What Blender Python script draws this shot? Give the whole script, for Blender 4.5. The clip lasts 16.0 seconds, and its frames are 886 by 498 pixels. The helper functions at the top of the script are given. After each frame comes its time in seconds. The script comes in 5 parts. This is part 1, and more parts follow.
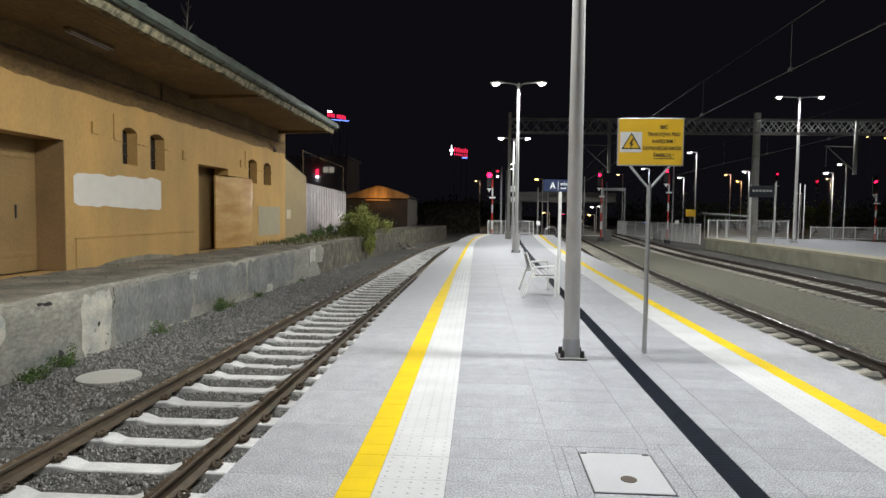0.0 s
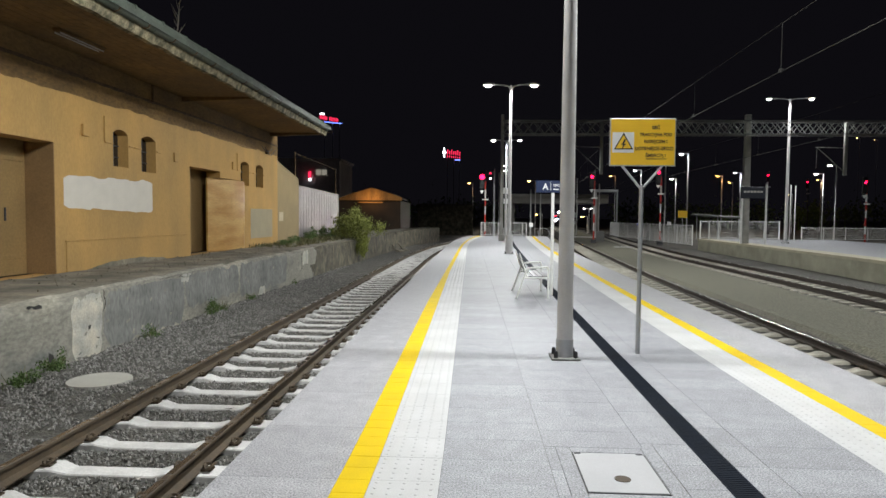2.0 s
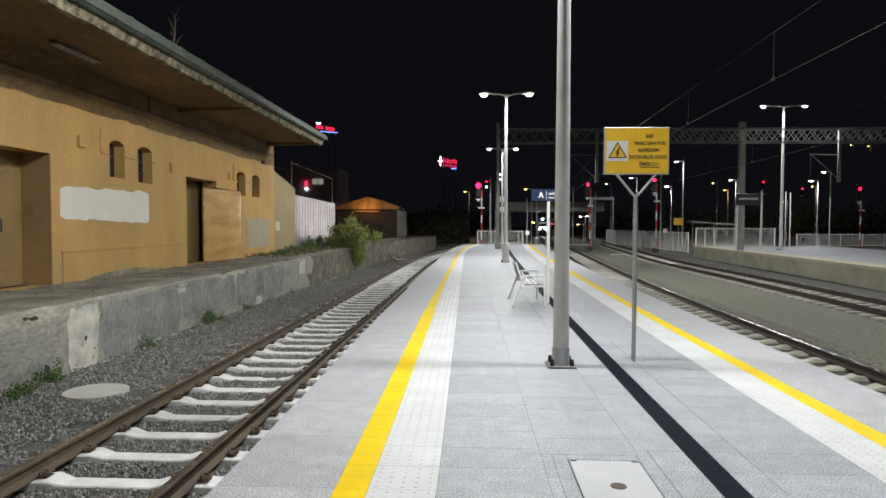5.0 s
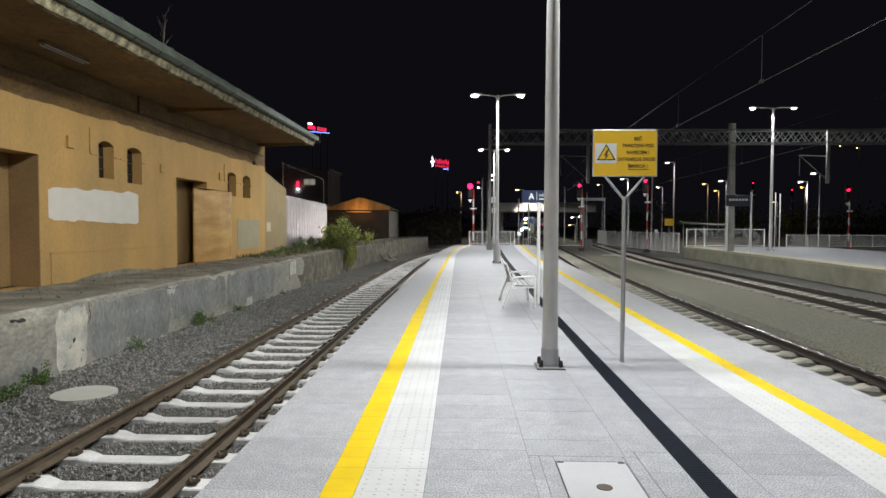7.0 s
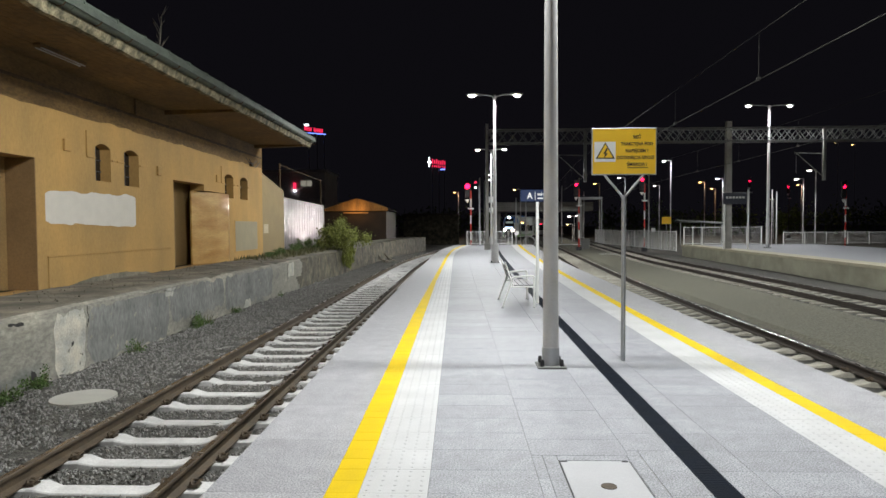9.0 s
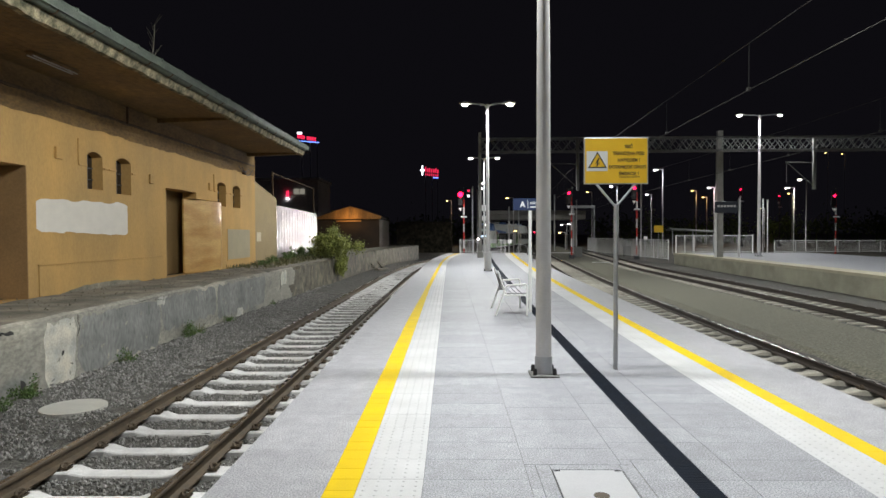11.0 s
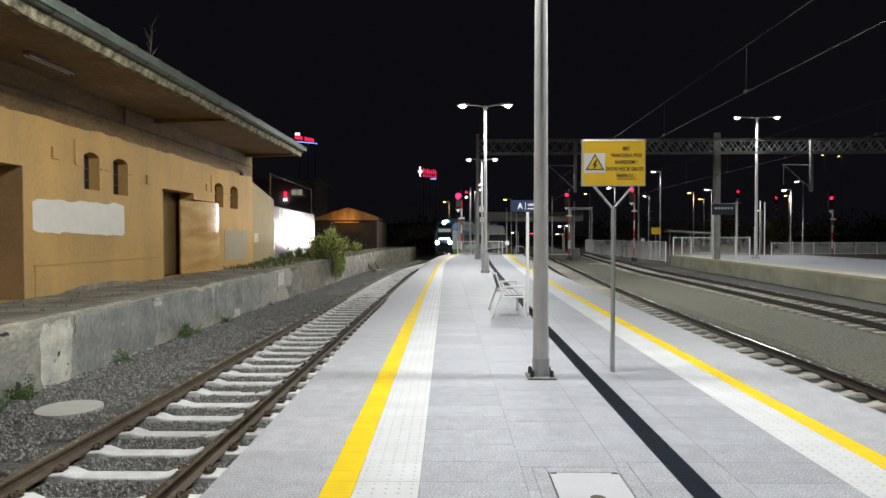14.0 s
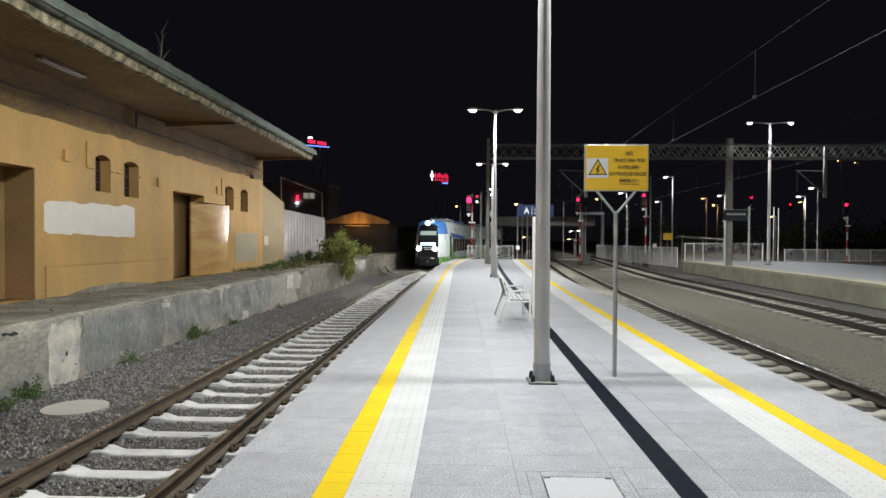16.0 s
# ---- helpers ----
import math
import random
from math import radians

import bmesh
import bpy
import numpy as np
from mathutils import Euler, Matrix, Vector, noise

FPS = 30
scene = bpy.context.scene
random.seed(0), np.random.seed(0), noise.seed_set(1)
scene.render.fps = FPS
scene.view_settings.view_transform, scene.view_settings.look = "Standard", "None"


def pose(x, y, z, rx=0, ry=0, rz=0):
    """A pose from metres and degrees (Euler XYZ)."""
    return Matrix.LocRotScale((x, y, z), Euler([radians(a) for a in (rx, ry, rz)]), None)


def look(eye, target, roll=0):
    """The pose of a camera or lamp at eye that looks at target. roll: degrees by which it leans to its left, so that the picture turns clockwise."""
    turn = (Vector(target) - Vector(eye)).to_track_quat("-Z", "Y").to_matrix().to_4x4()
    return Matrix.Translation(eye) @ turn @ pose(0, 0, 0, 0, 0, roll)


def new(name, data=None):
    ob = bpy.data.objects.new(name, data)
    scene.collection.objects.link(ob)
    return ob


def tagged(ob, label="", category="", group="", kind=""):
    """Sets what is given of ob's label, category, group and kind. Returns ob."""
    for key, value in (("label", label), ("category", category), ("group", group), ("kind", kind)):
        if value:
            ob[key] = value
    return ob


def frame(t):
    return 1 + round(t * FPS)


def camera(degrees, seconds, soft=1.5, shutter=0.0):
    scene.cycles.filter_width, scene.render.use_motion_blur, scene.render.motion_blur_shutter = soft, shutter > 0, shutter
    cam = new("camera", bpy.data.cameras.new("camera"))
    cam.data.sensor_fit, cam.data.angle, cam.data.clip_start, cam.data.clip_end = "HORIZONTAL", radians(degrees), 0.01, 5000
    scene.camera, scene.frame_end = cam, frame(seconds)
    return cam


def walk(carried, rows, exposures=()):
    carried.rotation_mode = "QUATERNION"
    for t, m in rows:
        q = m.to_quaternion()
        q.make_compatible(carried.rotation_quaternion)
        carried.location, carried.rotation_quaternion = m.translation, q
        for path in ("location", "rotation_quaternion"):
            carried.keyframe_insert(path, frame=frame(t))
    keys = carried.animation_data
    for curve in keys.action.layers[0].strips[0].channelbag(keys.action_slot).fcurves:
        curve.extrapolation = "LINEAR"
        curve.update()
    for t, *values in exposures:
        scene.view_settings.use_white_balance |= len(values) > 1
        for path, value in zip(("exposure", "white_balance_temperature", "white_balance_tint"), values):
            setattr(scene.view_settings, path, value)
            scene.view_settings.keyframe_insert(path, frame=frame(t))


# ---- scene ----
cam = camera(69.0, 16.0)
PATH = [
    (0, (0.0, 0.0, 1.69), (-0.126, 1.993, 1.582), 0.7),
    (0.5, (0.0, 0.008, 1.688), (-0.124, 2.002, 1.588), 0.2),
    (1, (0.003, 0.017, 1.68), (-0.12, 2.01, 1.576), 0.2),
    (1.5, (0.003, 0.019, 1.68), (-0.116, 2.013, 1.578), -0.0),
    (2, (0.003, 0.017, 1.674), (-0.102, 2.012, 1.573), 0.5),
    (2.5, (0.008, 0.007, 1.682), (-0.092, 2.002, 1.579), 0.0),
    (3, (0.004, 0.0, 1.683), (-0.096, 1.995, 1.578), 0.4),
    (3.5, (0.011, -0.019, 1.69), (-0.095, 1.976, 1.587), 0.5),
    (4, (0.013, -0.017, 1.682), (-0.094, 1.978, 1.594), 0.2),
    (6.5, (0.015, -0.029, 1.681), (-0.062, 1.968, 1.61), 0.3),
    (7, (0.046, -0.033, 1.697), (-0.025, 1.964, 1.624), 0.2),
    (7.5, (0.086, -0.018, 1.696), (0.0, 1.979, 1.623), 0.9),
    (8, (0.061, -0.001, 1.689), (-0.018, 1.996, 1.619), 0.7),
    (8.5, (0.033, -0.019, 1.692), (-0.042, 1.978, 1.627), 0.4),
    (9, (0.017, -0.017, 1.692), (-0.046, 1.981, 1.62), -0.3),
    (11.5, (0.018, -0.028, 1.701), (-0.017, 1.971, 1.657), -0.1),
    (12, (0.019, -0.016, 1.7), (-0.011, 1.983, 1.649), -0.0),
    (12.5, (0.023, -0.027, 1.703), (-0.009, 1.972, 1.647), -0.2),
    (13, (0.026, -0.01, 1.703), (-0.006, 1.989, 1.648), -0.6),
    (13.5, (0.02, -0.021, 1.71), (-0.013, 1.978, 1.662), -0.3),
    (14, (0.022, -0.019, 1.704), (-0.012, 1.981, 1.661), -0.1),
    (14.5, (0.028, -0.012, 1.709), (-0.012, 1.987, 1.664), -0.3),
    (15, (0.033, 0.001, 1.707), (-0.006, 2.001, 1.665), -0.7),
    (15.5, (0.088, -0.008, 1.71), (0.041, 1.991, 1.673), -0.7),
    (16, (0.14, -0.039, 1.7), (0.07, 1.96, 1.67), 0.3),
]
walk(cam, [(t, look(e, g, r)) for t, e, g, r in PATH])
scene.view_settings.exposure = 0.0

# ---- night sky ----
world = bpy.data.worlds.new("night_sky")
scene.world = world
world.use_nodes = True
world.node_tree.nodes["Background"].inputs[0].default_value = (0.78, 0.72, 1.0, 1)
world.node_tree.nodes["Background"].inputs[1].default_value = 0.0050

LAMP_W = 1960.0
LAMP_COL = (0.945, 0.97, 0.965)


def head_light(x, y, z, watts=LAMP_W):
    d = bpy.data.lights.new("lamp_light", "SPOT")
    d.shadow_soft_size, d.energy, d.color = 0.17, watts, LAMP_COL
    d.spot_size, d.spot_blend = radians(166), 0.12
    ob = new("lamp_light", d)
    ob.matrix_world = pose(x, y, z)
    return ob


# ---- materials ----
def mat(name, col, rough=0.7, metal=0.0, var=0.25, scale=6.0, fine=60.0, bump=0.15, dist=0.01, col2=None, rand=0.0, spec=0.5, isl=0.0, patches=False, fv=None, stretch=None):
    m = bpy.data.materials.new(name)
    m.use_nodes = True
    nt = m.node_tree
    n, l = nt.nodes, nt.links
    b = n["Principled BSDF"]
    b.inputs["Roughness"].default_value = rough
    b.inputs["Metallic"].default_value = metal
    b.inputs["Specular IOR Level"].default_value = spec
    tc = n.new("ShaderNodeTexCoord")
    geo = n.new("ShaderNodeNewGeometry")
    big, small = n.new("ShaderNodeTexNoise"), n.new("ShaderNodeTexNoise")
    big.inputs["Scale"].default_value, small.inputs["Scale"].default_value = scale, fine
    big.inputs["Detail"].default_value, small.inputs["Detail"].default_value = 5, 4
    src = geo.outputs["Position"]
    if stretch:
        vm = n.new("ShaderNodeVectorMath")
        vm.operation = "MULTIPLY"
        vm.inputs[1].default_value = stretch
        l.new(src, vm.inputs[0])
        src = vm.outputs[0]
    for t in (big, small):
        l.new(src, t.inputs["Vector"])
    ramp = n.new("ShaderNodeValToRGB")
    c2 = col2 or tuple(c * (1 - var) for c in col)
    ramp.color_ramp.elements[0].position, ramp.color_ramp.elements[1].position = 0.35, 0.68
    ramp.color_ramp.elements[0].color = (*c2, 1)
    ramp.color_ramp.elements[1].color = (*col, 1)
    if patches:
        ramp.color_ramp.elements[0].position, ramp.color_ramp.elements[1].position = 0.38, 0.45
        ramp.color_ramp.elements[1].color = (*[(a + b) / 2 for a, b in zip(col, c2)], 1)
        for p, c in ((0.535, tuple((a * 1.1 + b * 0.9) / 2 for a, b in zip(col, c2))), (0.575, col), (0.66, tuple(min(0.8, a * 1.25) for a in col))):
            ramp.color_ramp.elements.new(p).color = (*c, 1)
        big.inputs["Detail"].default_value, big.inputs["Roughness"].default_value = 7, 0.55
    l.new(big.outputs["Fac"], ramp.inputs["Fac"])
    mul = n.new("ShaderNodeMix")
    mul.data_type, mul.blend_type = "RGBA", "MULTIPLY"
    mul.inputs["Factor"].default_value = 1.0
    mr = n.new("ShaderNodeMapRange")
    mr.inputs["From Min"].default_value, mr.inputs["From Max"].default_value = 0.3, 0.7
    mr.inputs["To Min"].default_value, mr.inputs["To Max"].default_value = 1 - (fv or var) * 0.7, 1 + (fv or var) * 0.35
    l.new(small.outputs["Fac"], mr.inputs["Value"])
    l.new(ramp.outputs["Color"], mul.inputs["A"])
    l.new(mr.outputs["Result"], mul.inputs["B"])
    out = mul.outputs["Result"]
    if rand or isl:
        oi = n.new("ShaderNodeObjectInfo")
        src = oi.outputs["Random"] if rand else geo.outputs["Random Per Island"]
        r2 = n.new("ShaderNodeMapRange")
        a = rand or isl
        r2.inputs["To Min"].default_value, r2.inputs["To Max"].default_value = 1 - a, 1 + a
        l.new(src, r2.inputs["Value"])
        m2 = n.new("ShaderNodeMix")
        m2.data_type, m2.blend_type = "RGBA", "MULTIPLY"
        m2.inputs["Factor"].default_value = 1.0
        l.new(out, m2.inputs["A"])
        l.new(r2.outputs["Result"], m2.inputs["B"])
        out = m2.outputs["Result"]
    l.new(out, b.inputs["Base Color"])
    rr = n.new("ShaderNodeMapRange")
    rr.inputs["To Min"].default_value, rr.inputs["To Max"].default_value = max(0.03, rough - 0.12), min(1, rough + 0.12)
    l.new(big.outputs["Fac"], rr.inputs["Value"])
    l.new(rr.outputs["Result"], b.inputs["Roughness"])
    if bump:
        bp = n.new("ShaderNodeBump")
        bp.inputs["Strength"].default_value, bp.inputs["Distance"].default_value = bump, dist
        l.new(small.outputs["Fac"], bp.inputs["Height"])
        l.new(bp.outputs["Normal"], b.inputs["Normal"])
    return m


def glow(name, col, strength):
    m = bpy.data.materials.new(name)
    m.use_nodes = True
    b = m.node_tree.nodes["Principled BSDF"]
    b.inputs["Base Color"].default_value = (*[c * 0.5 for c in col], 1)
    b.inputs["Emission Color"].default_value = (*col, 1)
    b.inputs["Emission Strength"].default_value = strength
    return m


M = dict(
    slab=mat("granite_slab", (0.37, 0.374, 0.398), 0.62, var=0.2, scale=6, fine=85, bump=0.10, dist=0.003, rand=0.08, fv=0.95),
    edgeslab=mat("pale_edge_slab", (0.45, 0.446, 0.462), 0.62, var=0.2, scale=5, fine=85, bump=0.08, dist=0.003, rand=0.05, fv=0.95),
    slabrest=mat("granite_slab_far", (0.37, 0.374, 0.398), 0.62, var=0.2, scale=6, fine=85, bump=0.10, dist=0.003, isl=0.08, fv=0.95),
    joint=mat("joint_sand", (0.27, 0.265, 0.26), 0.95, fine=90),
    yellow=mat("yellow_paint_slab", (0.76, 0.535, 0.004), 0.65, spec=0.12, var=0.14, scale=2.5, fine=110, bump=0.06, dist=0.003, isl=0.05),
    tactile=mat("white_tactile_slab", (0.56, 0.56, 0.555), 0.6, var=0.14, scale=2.0, fine=110, bump=0.06, dist=0.003, isl=0.05),
    gutter=mat("dark_gutter_iron", (0.012, 0.016, 0.025), 0.9, metal=0.0, fine=120, bump=0.2, spec=0.1),
    concrete=mat("concrete", (0.36, 0.35, 0.32), 0.85, var=0.35, scale=1.2, fine=35, bump=0.25),
    dock=mat("dock_concrete", (0.345, 0.322, 0.26), 0.9, var=0.3, scale=0.8, fine=22, bump=0.4, dist=0.02, col2=(0.17, 0.17, 0.152), patches=True, stretch=(1, 0.5, 0.9), fv=0.45),
    dockwhite=mat("peeling_white_render", (0.56, 0.52, 0.42), 0.9, var=0.25, scale=3.5, fine=30, bump=0.35, dist=0.02, col2=(0.36, 0.355, 0.32)),
    dockgrey=mat("grey_cement_render", (0.255, 0.255, 0.235), 0.88, var=0.25, scale=1.3, fine=20, bump=0.25, dist=0.01, col2=(0.165, 0.167, 0.155), stretch=(1, 0.8, 0.35), fv=0.45),
    crevice=mat("dark_crevice", (0.035, 0.033, 0.03), 0.95),
    sleeperdull=mat("dull_concrete_sleeper", (0.50, 0.47, 0.39), 0.85, var=0.3, scale=5, fine=50, bump=0.2, rand=0.15),
    docktop=mat("dock_top_concrete", (0.26, 0.235, 0.18), 0.9, var=0.4, scale=1.6, fine=20, bump=0.3, dist=0.03, col2=(0.10, 0.095, 0.075)),
    platside=mat("platform_side", (0.40, 0.385, 0.29), 0.85, var=0.3, scale=1.0, fine=30),
    sleeper=mat("concrete_sleeper", (0.68, 0.67, 0.65), 0.8, var=0.22, scale=5, fine=50, bump=0.2, rand=0.10),
    rail=mat("rusty_rail", (0.09, 0.062, 0.034), 0.75, metal=0.0, var=0.4, scale=9, fine=70, bump=0.2),
    railtop=mat("worn_rail_head", (0.42, 0.38, 0.34), 0.26, metal=0.9, var=0.3, scale=4, fine=50, bump=0.05),
    ballast=mat("ballast_bed", (0.145, 0.138, 0.12), 0.95, var=0.55, scale=14, fine=38, bump=0.9, dist=0.05),
    stone=mat("ballast_stone", (0.29, 0.282, 0.262), 0.9, var=0.3, scale=20, fine=80, bump=0.2, isl=0.38),
    gravel=mat("fine_gravel", (0.26, 0.248, 0.18), 0.95, var=0.55, scale=18, fine=30, bump=0.8, dist=0.03),
    ground=mat("dark_ground", (0.17, 0.15, 0.12), 0.95, var=0.5, scale=0.4, fine=5, bump=0.4, dist=0.05),
    plaster=mat("ochre_plaster", (0.475, 0.280, 0.088), 0.9, var=0.16, scale=0.9, fine=28, bump=0.18, dist=0.012, col2=(0.345, 0.213, 0.073), stretch=(1, 1, 0.45)),
    reveal=mat("shaded_reveal_plaster", (0.28, 0.172, 0.073), 0.9, var=0.2, scale=1.2, fine=28, bump=0.12),
    soffit=mat("soffit_boards", (0.21, 0.125, 0.041), 0.9, var=0.45, scale=0.7, fine=9, bump=0.2, col2=(0.125, 0.074, 0.026)),
    bare=mat("brown_mottled_plaster", (0.215, 0.126, 0.041), 0.95, var=0.45, scale=1.3, fine=16, bump=0.35, dist=0.02, col2=(0.12, 0.071, 0.025), stretch=(1, 0.6, 1.3)),
    darkbrown=mat("dark_plaster_ridge", (0.12, 0.074, 0.035), 0.95, var=0.5, scale=4, fine=20, bump=0.4),
    whitepatch=mat("white_paint_patch", (0.60, 0.56, 0.49), 0.85, var=0.08, scale=3, fine=40, bump=0.08),
    greypatch=mat("grey_paint_patch", (0.34, 0.29, 0.19), 0.85, var=0.12, scale=2, fine=40, bump=0.08),
    ironsheet=mat("weathered_zinc", (0.125, 0.145, 0.118), 0.65, metal=0.25, var=0.4, scale=2.5, fine=30, bump=0.15),
    mossy=mat("mossy_board", (0.34, 0.29, 0.18), 0.95, var=0.6, scale=5, fine=22, bump=0.6, dist=0.03, col2=(0.05, 0.05, 0.026)),
    doorleaf=mat("ochre_steel_door", (0.56, 0.36, 0.13), 0.34, var=0.2, scale=1.5, fine=14, bump=0.05, col2=(0.38, 0.19, 0.045), stretch=(0.5, 0.5, 2.2)),
    darkglass=mat("dark_pane", (0.02, 0.022, 0.025), 0.12, bump=0),
    polegrey=mat("grey_painted_steel", (0.58, 0.57, 0.56), 0.5, metal=0.0, var=0.12, scale=3, fine=60, bump=0.03),
    galv=mat("galvanised_steel", (0.46, 0.47, 0.48), 0.4, metal=0.6, var=0.15, scale=8, fine=70, bump=0.03),
    whitesteel=mat("white_painted_steel", (0.72, 0.72, 0.70), 0.4, var=0.08, scale=8, fine=70, bump=0.02),
    black=mat("black_rubber", (0.015, 0.015, 0.017), 0.6, var=0.2),
    darksteel=mat("dark_steel", (0.06, 0.06, 0.065), 0.5, metal=0.4, var=0.25),
    copingcream=mat("cream_coping", (0.50, 0.46, 0.33), 0.8, var=0.2, scale=1.5, fine=40, bump=0.1),
    coverpale=mat("pale_cover_concrete", (0.46, 0.45, 0.40), 0.85, var=0.12, scale=3, fine=60, bump=0.15, dist=0.004),
    twigpale=mat("pale_twig", (0.16, 0.14, 0.11), 0.9, var=0.3),
    weedleaf=mat("weed_leaf", (0.085, 0.15, 0.03), 0.6, var=0.3, scale=8, fine=30, bump=0, isl=0.4),
    namesign=mat("dark_name_board", (0.006, 0.010, 0.022), 0.5, var=0.1, bump=0.0),
    noticepaper=mat("faded_paper", (0.50, 0.41, 0.28), 0.8, var=0.15, scale=8),
    slat=mat("grey_bench_slat", (0.17, 0.17, 0.17), 0.5, var=0.2, scale=10),
    signyellow=mat("yellow_sign_sheet", (0.90, 0.55, 0.02), 0.4, var=0.05, scale=3, bump=0.0),
    signwhite=mat("white_sign_sheet", (0.80, 0.80, 0.78), 0.4, var=0.04, bump=0.0),
    signblue=mat("navy_sign_sheet", (0.010, 0.022, 0.07), 0.35, var=0.1, bump=0.0),
    signblack=mat("black_sign_print", (0.02, 0.018, 0.015), 0.5, var=0.05, bump=0.0),
    cover=mat("hatch_cover", (0.44, 0.44, 0.45), 0.55, metal=0.1, var=0.10, scale=2, fine=120, bump=0.05, dist=0.002),
    red=mat("red_paint", (0.55, 0.03, 0.02), 0.5, var=0.2),
    leaf=mat("bush_leaf", (0.23, 0.255, 0.05), 0.6, var=0.3, scale=8, fine=30, bump=0, isl=0.45),
    grass=mat("grass_blade", (0.15, 0.145, 0.06), 0.7, var=0.3, scale=5, fine=30, bump=0, isl=0.45),
    twig=mat("brown_twig", (0.09, 0.065, 0.04), 0.9, var=0.3),
    fence=mat("corrugated_steel", (0.36, 0.34, 0.345), 0.42, metal=0.9, var=0.12, scale=0.12, fine=1.5, bump=0.0, col2=(0.31, 0.28, 0.28)),
    wood=mat("orange_stained_wood", (0.42, 0.20, 0.05), 0.7, var=0.45, scale=2, fine=18, isl=0.45, stretch=(1, 1, 0.25)),
    darkwood=mat("dark_brown_wood", (0.055, 0.032, 0.017), 0.85, var=0.4, scale=1, fine=12),
    farwall=mat("far_building_wall", (0.75, 0.70, 0.68), 0.9, var=0.2, scale=0.2, fine=2),
    trainwhite=mat("train_white_paint", (0.62, 0.66, 0.64), 0.3, var=0.06, scale=1, bump=0),
    traingreen=mat("train_green_paint", (0.17, 0.36, 0.10), 0.3, var=0.06, scale=1, bump=0),
    trainblue=mat("train_blue_paint", (0.05, 0.16, 0.42), 0.3, var=0.06, scale=1, bump=0),
    traindark=mat("train_black_front", (0.018, 0.020, 0.024), 0.22, var=0.1, bump=0),
    wire=mat("wire_copper", (0.03, 0.028, 0.025), 0.8, bump=0),
    gantry=mat("dull_gantry_steel", (0.17, 0.17, 0.16), 0.7, var=0.25, scale=2, fine=20),
    truss=mat("galvanised_truss", (0.17, 0.17, 0.165), 0.75, var=0.25, scale=2, fine=20, bump=0),
    wing=mat("greyed_ochre_plaster", (0.33, 0.245, 0.125), 0.9, var=0.2, scale=0.8, fine=24, bump=0.15, dist=0.012),
    recess=mat("matt_ochre_door", (0.30, 0.19, 0.072), 0.85, var=0.2, scale=1.2, fine=20, bump=0.1),
    darkrail=mat("dark_rail", (0.05, 0.037, 0.027), 0.7, metal=0.2, var=0.3),
    dockstone=mat("old_dock_stone", (0.14, 0.122, 0.085), 0.95, var=0.35, scale=2.2, fine=14, bump=0.6, dist=0.05, col2=(0.045, 0.043, 0.03), patches=True),
    headglow=glow("train_headlight_rim", (1.0, 0.95, 0.88), 350.0),
    viaduct=mat("pale_viaduct_concrete", (0.25, 0.24, 0.22), 0.85, var=0.25, scale=0.4, fine=5),
    led=glow("lamp_led", (1.0, 0.97, 0.90), 60.0),
    farled=glow("far_lamp_led", (1.0, 0.96, 0.88), 25.0),
    sodium=glow("sodium_lamp", (1.0, 0.55, 0.15), 22.0),
    redlight=glow("red_signal_light", (1.0, 0.006, 0.05), 9.0),
    redneon=glow("red_neon", (1.0, 0.03, 0.10), 1.4),
    blueneon=glow("blue_neon", (0.15, 0.25, 1.0), 3.0),
    whiteneon=glow("white_neon", (0.9, 0.92, 1.0), 4.0),
    window=glow("lit_window", (0.9, 0.85, 0.7), 0.25),
    headlight=glow("train_headlight", (1.0, 0.95, 0.88), 600000.0),
    display=glow("train_display", (0.55, 0.75, 1.0), 4.0),
    cabin=glow("train_cabin_glow", (0.5, 0.62, 0.55), 0.25),
)


# ---- mesh helpers ----
def box(x0, y0, z0, x1, y1, z1, ch=0.0):
    if ch <= 0:
        v = [(x, y, z) for z in (z0, z1) for y in (y0, y1) for x in (x0, x1)]
        f = [(0, 2, 3, 1), (4, 5, 7, 6), (0, 1, 5, 4), (2, 6, 7, 3), (0, 4, 6, 2), (1, 3, 7, 5)]
        return v, f
    v, f = [], []
    rings = [(z0, ch), (z0 + ch, 0), (z1 - ch, 0), (z1, ch)]
    for z, c in rings:
        c2 = c
        v += [(x0 + c2 + ch, y0 + c2, z), (x1 - c2 - ch, y0 + c2, z), (x1 - c2, y0 + c2 + ch, z), (x1 - c2, y1 - c2 - ch, z),
              (x1 - c2 - ch, y1 - c2, z), (x0 + c2 + ch, y1 - c2, z), (x0 + c2, y1 - c2 - ch, z), (x0 + c2, y0 + c2 + ch, z)]
    f.append(tuple(reversed(range(8))))
    f.append(tuple(range(24, 32)))
    for r in range(3):
        for i in range(8):
            a, b = r * 8 + i, r * 8 + (i + 1) % 8
            f.append((a, b, b + 8, a + 8))
    return v, f


def tube(p0, p1, r0, r1=None, n=12, caps=True):
    r1 = r0 if r1 is None else r1
    p0, p1 = Vector(p0), Vector(p1)
    d = (p1 - p0).normalized()
    s = d.cross((0, 0, 1) if abs(d.z) < 0.95 else (1, 0, 0)).normalized()
    u = d.cross(s)
    v, f = [], []
    for p, r in ((p0, r0), (p1, r1)):
        for i in range(n):
            a = 2 * math.pi * i / n
            v.append(tuple(p + (s * math.cos(a) + u * math.sin(a)) * r))
    for i in range(n):
        j = (i + 1) % n
        f.append((i, j, n + j, n + i))
    if caps:
        f += [tuple(reversed(range(n))), tuple(range(n, 2 * n))]
    return v, f


